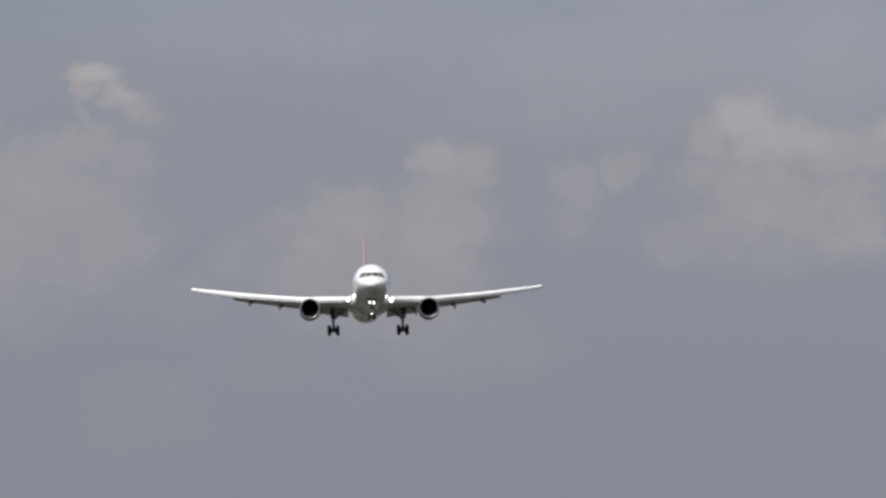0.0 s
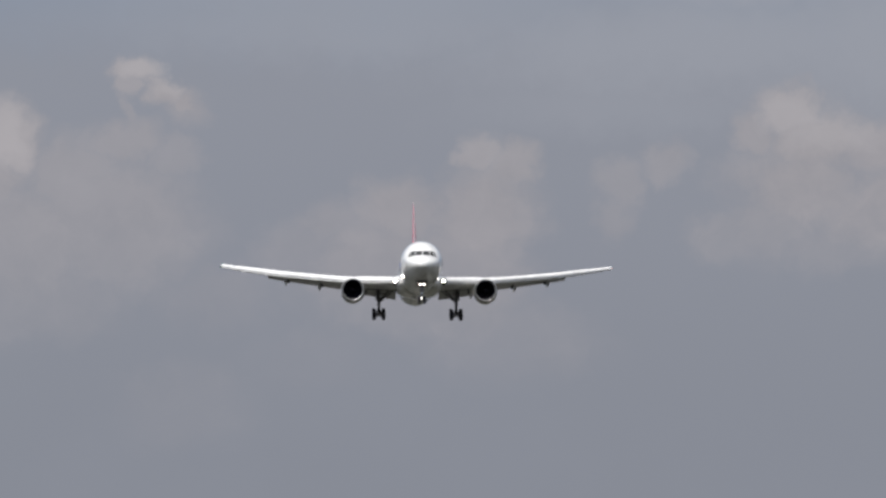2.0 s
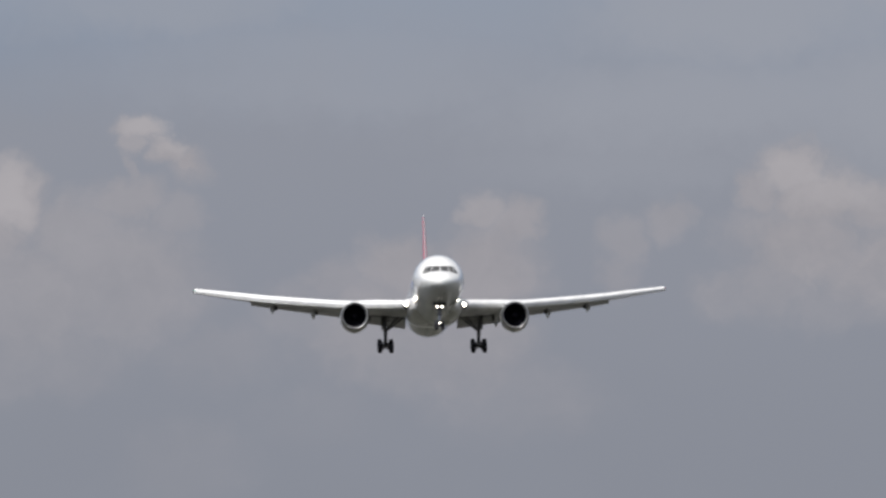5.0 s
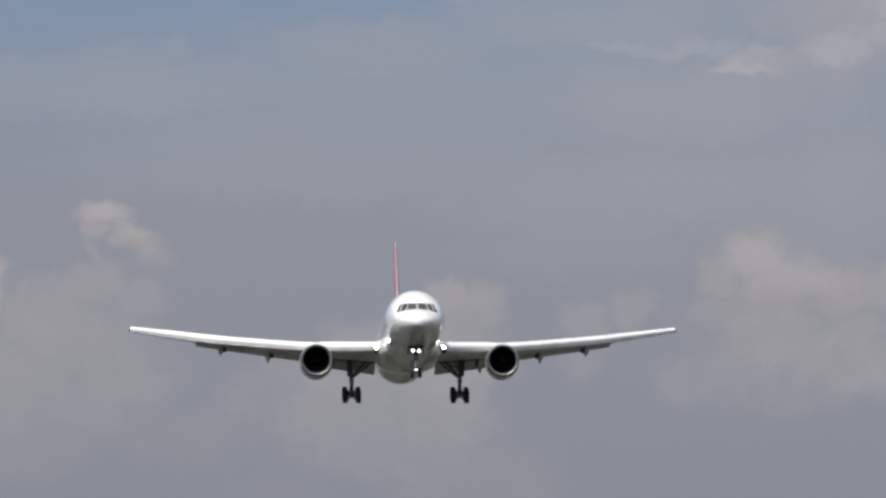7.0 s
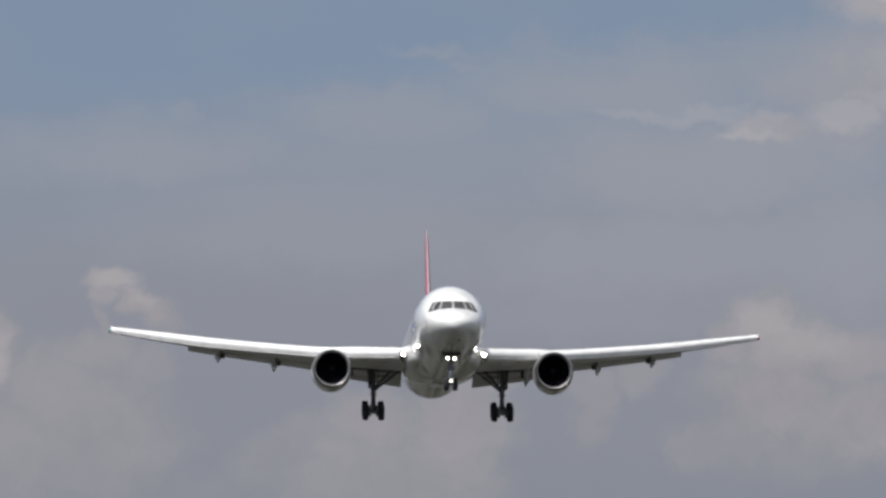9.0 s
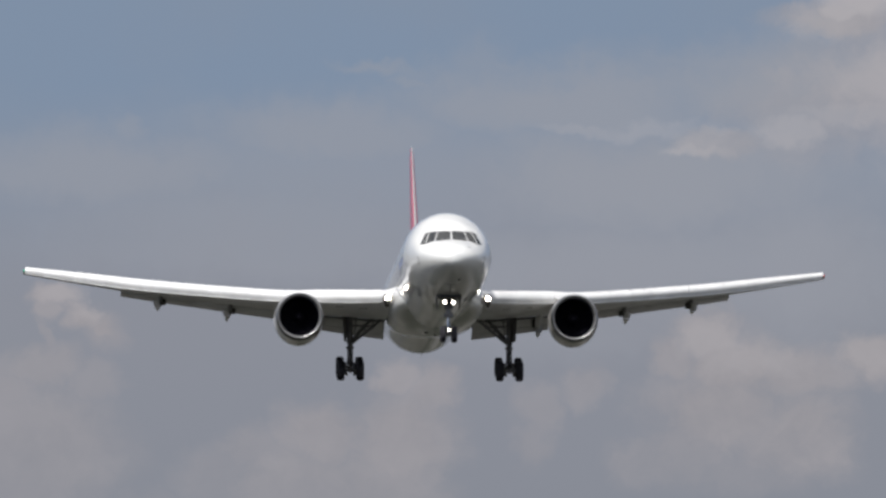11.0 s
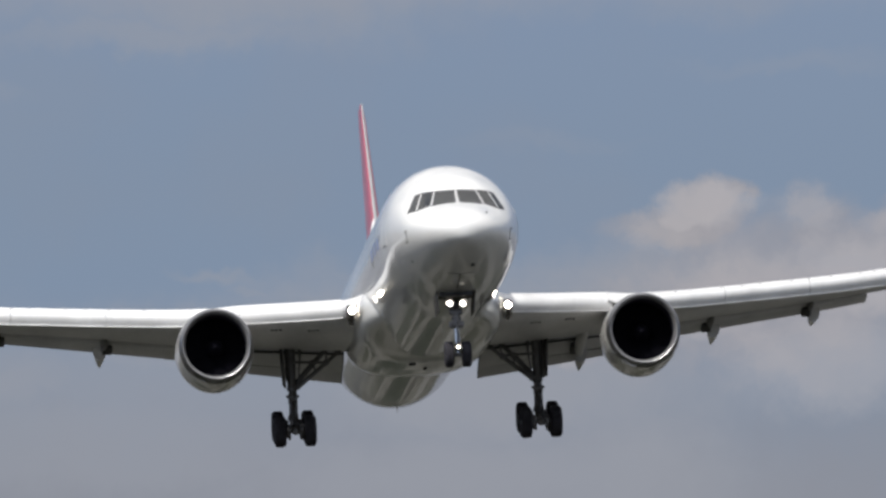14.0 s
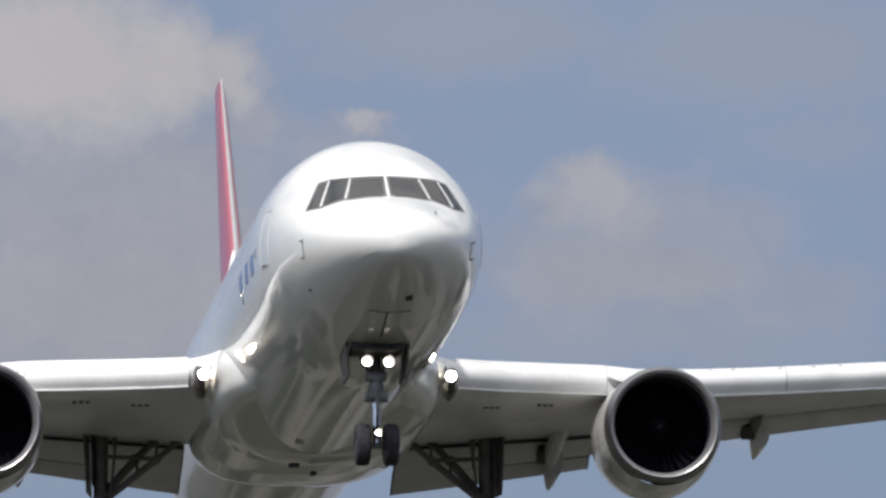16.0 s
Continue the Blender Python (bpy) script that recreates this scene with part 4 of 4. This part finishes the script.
def nose_gear(plane):
    gear = empty("nose_gear", plane)
    y = 5.55
    bm = tube(bmesh.new(), (0, y, -2.2), (0, y - 0.12, -3.45), 0.12, n=18)
    tube(bm, (0, y - 0.1, -3.2), (0, y - 0.12, -3.45), 0.17, n=18)
    block(bm, (0.46, 0.24, 0.22), pose(0, y - 0.1, -3.05), 0.04)
    block(bm, (0.54, 0.32, 0.24), pose(0, y - 0.14, -3.5), 0.06)
    part("strut", bm, STEEL, gear, "grey nose gear strut")
    part("piston", tube(bmesh.new(), (0, y - 0.12, -3.4), (0, y - 0.17, -4.55), 0.088, n=16), CHROME, gear, "polished nose gear piston")
    bm = tube(bmesh.new(), (0, y - 0.28, -3.35), (0, y - 0.5, -3.85), 0.045)
    tube(bm, (0, y - 0.5, -3.85), (0, y - 0.25, -4.4), 0.04)
    tube(bm, (-0.42, y - 0.17, -4.6), (0.42, y - 0.17, -4.6), 0.06)
    part("torsion_link", bm, STEEL, gear)
    for dx in (-0.315, 0.315):
        wheel(gear, (dx, y - 0.17, -4.57), 0.47, 0.33)
    bm = tube(bmesh.new(), (0, y + 0.05, -3.1), (0, y + 1.5, -2.35), 0.06)
    tube(bm, (-0.16, y, -2.9), (-0.3, y + 0.9, -2.4), 0.035), tube(bm, (0.16, y, -2.9), (0.3, y + 0.9, -2.4), 0.035)
    part("drag_brace", bm, STEEL, gear)
    for x, z, yy, r in ((-0.23, -2.77, y - 0.32, 0.105), (0.24, -2.78, y - 0.32, 0.105), (0.0, -4.36, y - 0.42, 0.07)):
        bm = lathe(bmesh.new(), [(0.16, 0.02), (0.14, r * 0.8), (0.02, r * 1.15), (-0.32, r * 1.25), (-0.32, r * 1.17), (0.0, r * 1.05)], (x, yy, z), n=24)
        can = part("lamp_housing", bm, STEEL, gear)
        bm = lathe(bmesh.new(), [(-0.012, 0.001), (-0.008, r * 0.6), (0.004, r)], (x, yy, z), n=24)
        part("taxi_light", bm, TAXI, can, "bright nose gear lamp")
    # added screen over the lamps, keeps their glints off the nose's underside
    part("added_lamp_screen", block(bmesh.new(), (0.8, 0.75, 0.02), pose(0, y - 0.66, -2.60, -4, 0, 0), 0.005), BAY, gear)
    for side in (1, -1):
        bm = block(bmesh.new(), (0.05, 1.5, 0.75), pose(side * 0.66, 5.75, -2.72, 0, side * 5, 0), 0.02)
        part("gear_door", bm, BAY, gear, "brownish inside of a nose gear door standing open")
    bm = block(bmesh.new(), (1.14, 1.9, 0.3), pose(0, 5.85, -2.36, 2.5, 0, 0), 0.05)
    part("gear_bay", bm, BAY, gear, "brownish nose gear bay")
    bm = block(bmesh.new(), (1.2, 0.06, 0.12), pose(0, 4.92, -2.44), 0.02)
    part("bay_edge", bm, BLACK, gear)
    return gear


# ---- tail ----
def tail(plane):
    rings = []
    for i in range(15):
        t = i / 14
        z = 2.0 + (11.12 - 2.0) * t
        y0 = 41.6 + (50.15 - 41.6) * t
        y1 = 49.0 + (52.5 - 49.0) * t
        c = y1 - y0
        k = 1 if i < 14 else 0.5
        rings.append([Vector((u * c * k, y0 + a * c, z)) for a, u in foil(0.092)])
    fin = part("tail_fin", loft(bmesh.new(), rings), FIN, plane, "tall tail fin, red with a white front root")
    bm = bmesh.new()
    rings = []
    for i in range(15):
        t = i / 14
        z = 2.9 + (11.13 - 2.9) * t
        y0 = 41.6 + (50.15 - 41.6) * (z - 2) / 9.12
        c = 49.0 + 3.5 * (z - 2) / 9.12 - y0
        prof = [(a, u) for a, u in foil(0.092, 40) if a < 0.007]
        rings.append([Vector((u * c * 1.03 + math.copysign(0.004, u), y0 + a * c - 0.012, z)) for a, u in prof])
    part("leading_edge", loft(bm, rings), FIN_EDGE, fin, "bare metal leading edge strip")
    for side in (1, -1):
        rings = []
        for i in range(11):
            t = i / 10
            x = 0.6 + (9.31 - 0.6) * t
            y0, y1, z = 45.2 + 6.1 * t, 50.4 + 2.8 * t, 0.75 + 1.05 * t
            rings.append([Vector((side * x, y0 + a * (y1 - y0), z + u * (y1 - y0))) for a, u in foil(0.09)])
        part("tailplane", loft(bmesh.new(), rings), WING_GREY, plane, "grey swept tailplane")


def small_fittings(plane, body):
    # probes and vanes on the nose, dark scoop and drains below, blade aerials
    for side in (1, -1):
        for y, a in ((2.6, -1), (2.68, -14)):
            a = a if side > 0 else 180 - a
            p, q = skin(y, a), skin(y, a, 0.07)
            bm = tube(bmesh.new(), p, q, 0.016, n=8)
            tube(bm, q, q + Vector((0, -0.14, 0)), 0.013, n=8)
            part("pitot_probe", bm, BLACK, body)
        part("probe_plate", skin_line(bmesh.new(), ((2.6, 0 if side > 0 else 178), (2.65, -15 if side > 0 else 195)), 0.018, 6), SEAM if side > 0 else BLACK, body)
    p = skin(1.25, 46)
    part("airflow_vane", tube(bmesh.new(), p, skin(1.1, 48, 0.08), 0.014, n=8), BLACK, body)
    spots = (((1.8, 284.5), (2.05, 284.5), 0.15, "air_scoop"), ((3.27, 216.5), (3.37, 216.5), 0.075, "drain"), ((2.45, 262), (2.49, 262), 0.03, "drain"),
             ((5.9, 190), (6.6, 189), 0.05, "door_step"), ((11.4, 187), (11.5, 194), 0.05, "hinge_line"), ((7.6, 183), (7.6, 178), 0.03, "hinge_line"))
    for a, b, wide, name in spots:
        part(name, skin_line(bmesh.new(), (a, b), wide, 3), BLACK, body)
    for y, h in ((12.0, 0.34), (37.5, 0.17)):
        p = skin(y, 270)
        rings = [[p + Vector((u * 0.4 * k, a * 0.4 * k + s, z)) for a, u in foil(0.12, 6)] for z, k, s in ((0.05, 1.0, 0), (-h, 0.55, 0.25))]
        part("blade_aerial", loft(bmesh.new(), rings), WHITE, body)
    for x, y in ((-0.5, 21.4), (0.08, 22.9)):
        part("air_inlet", block(bmesh.new(), (0.26 if x < 0 else 0.14, 0.3, 0.1), pose(x, y, -2.95), 0.03), BLACK, body)
    # name on the cabin's flank, as plain upright shapes
    for y in (8.5, 9.9, 11.5):
        for side, a0, a1 in ((-1, 179.5, 188.5), (1, 0.5, -8.5)):
            part("lettering", skin_line(bmesh.new(), ((y, a0), (y, a1)), 0.7, 5), BLUE_PAINT, body, "blue upright name shape")


def airliner():
    plane = empty("airliner")
    tagged(plane, "white twin-engine jet airliner with red tail, gear and flaps down", "airliner")
    body = fuselage(plane)
    belly(plane)
    for side in (-1, 1):
        wing(plane, side)
        engine(plane, side)
        main_gear(plane, side)
    nose_gear(plane)
    tail(plane)
    small_fittings(plane, body)
    return plane


# ---- the ground under the approach ----
def ground_material():
    """Grass and scrub broken up by paved lots, pale roofs and bare earth, as cells of two sizes."""
    m = bpy.data.materials.new("grass_and_lots")
    m.use_nodes = True
    tree = m.node_tree
    add, join = tree.nodes.new, tree.links.new
    p = tree.nodes["Principled BSDF"]
    p.inputs["Roughness"].default_value, p.inputs["Specular IOR Level"].default_value = 0.9, 0.05
    where = add("ShaderNodeTexCoord")

    def cells(size, metric, turn, feature="F1"):
        n, fit = add("ShaderNodeTexVoronoi"), add("ShaderNodeMapping")
        n.distance, n.feature = metric, feature
        n.inputs["Scale"].default_value = 1.0
        fit.inputs["Scale"].default_value, fit.inputs["Rotation"].default_value = (1 / size[0], 1 / size[1], 0), (0, 0, radians(turn))
        join(where.outputs["Object"], fit.inputs[0]), join(fit.outputs[0], n.inputs["Vector"])
        if feature != "F1":
            return n.outputs["Distance"]
        split = add("ShaderNodeSeparateColor")
        join(n.outputs["Color"], split.inputs[0])
        return split.outputs

    def beyond(value, limit, how="GREATER_THAN"):
        n = add("ShaderNodeMath")
        n.operation = how
        join(value, n.inputs[0])
        n.inputs[1].default_value = limit
        return n.outputs[0]

    def ramp(fac, stops):
        n = add("ShaderNodeValToRGB")
        n.color_ramp.interpolation = "CONSTANT"
        for i, (at, col) in enumerate(stops):
            e = n.color_ramp.elements[i] if i < 2 else n.color_ramp.elements.new(at)
            e.position, e.color = at, (*col, 1)
        join(fac, n.inputs[0])
        return n.outputs[0]

    def blend(fac, a, b, how="MIX"):
        n = add("ShaderNodeMix")
        n.data_type, n.blend_type = "RGBA", how
        for i, v in ((0, fac), (6, a), (7, b)):
            if isinstance(v, float):
                n.inputs[i].default_value = v
            else:
                join(v, n.inputs[i])
        return n.outputs[2]

    fields, lots = cells((26, 120), "EUCLIDEAN", 3), cells((6, 34), "CHEBYCHEV", 3)
    edges = cells((26, 120), "EUCLIDEAN", 3, "DISTANCE_TO_EDGE")
    green = ramp(fields[0], [(0, (0.007, 0.010, 0.004)), (0.3, (0.018, 0.020, 0.013)), (0.5, (0.004, 0.007, 0.003)), (0.72, (0.034, 0.033, 0.027))])
    paved = ramp(lots[1], [(0, (0.020, 0.020, 0.018)), (0.4, (0.007, 0.008, 0.006)), (0.6, (0.045, 0.044, 0.040)), (0.88, (0.14, 0.135, 0.125))])
    col = blend(beyond(lots[0], 0.72), green, paved)
    path = add("ShaderNodeRGB")
    path.outputs[0].default_value = (0.075, 0.072, 0.064, 1)
    col = blend(beyond(edges, 0.055, "LESS_THAN"), col, path.outputs[0])
    patchy = add("ShaderNodeTexNoise")
    patchy.inputs["Scale"].default_value, patchy.inputs["Detail"].default_value = 0.15, 6
    join(where.outputs["Object"], patchy.inputs["Vector"])
    tone = ramp(patchy.outputs[0], [(0, (0.7, 0.7, 0.7)), (1, (1.3, 1.3, 1.3))])
    tone.node.color_ramp.interpolation = "LINEAR"
    join(blend(1.0, col, tone, "MULTIPLY"), p.inputs["Base Color"])
    return m


GRASS = ground_material()
ASPHALT = material("worn_asphalt", (0.034, 0.034, 0.032), 0.9, 0, 0, 0.3, 0.06, shine=0.1)
CONCRETE = material("pale_concrete", (0.10, 0.098, 0.092), 0.85, 0, 0, 0.35, 0.05, stretch=(1, 0.2, 1), shine=0.1)


def ground():
    bm = bmesh.new()
    n = 64
    rings = [circle((0, 0, 0), (1, 0, 0), (0, 1, 0), r, n) for r in (20, 80, 250, 700, 1800, 4900)]
    loft(bm, rings, caps=False)
    bm.faces.new([v for v in bm.verts][:n])
    g = part("ground", bm, GRASS, None)
    tagged(g, "rough grass with paved lots and bare earth", "ground", kind="structure")
    for k, (x0, y0, x1, y1, w) in enumerate(((66, 60, 30, 1500, 22), (-55, 60, -88, 1400, 26), (-300, 330, 300, 372, 9), (-160, 205, 220, 175, 6), (-300, 560, 300, 600, 14))):
        a, b = Vector((x0, y0, 0.0)), Vector((x1, y1, 0.0))
        d = (b - a).normalized()
        s = Vector((-d.y, d.x, 0)) * w / 2
        bm = bmesh.new()
        loft(bm, [[p - s + Vector((0, 0, 0.02 + 0.012 * k)), p + s + Vector((0, 0, 0.02 + 0.012 * k)), p + s + Vector((0, 0, -0.3)), p - s + Vector((0, 0, -0.3))] for p in (a, b)])
        tagged(part("road", bm, CONCRETE if k == 0 else ASPHALT, None, smooth=False), "pale concrete track across the grass" if k == 0 else "dark worn asphalt road across the grass", "pavement", kind="structure")


ground()
AIRLINER = airliner()


def motions():
    walk(AIRLINER, [(t, pose(x, y, z, pitch, bank, turn)) for t, x, y, z, pitch, bank, turn in FLIGHT])


motions()
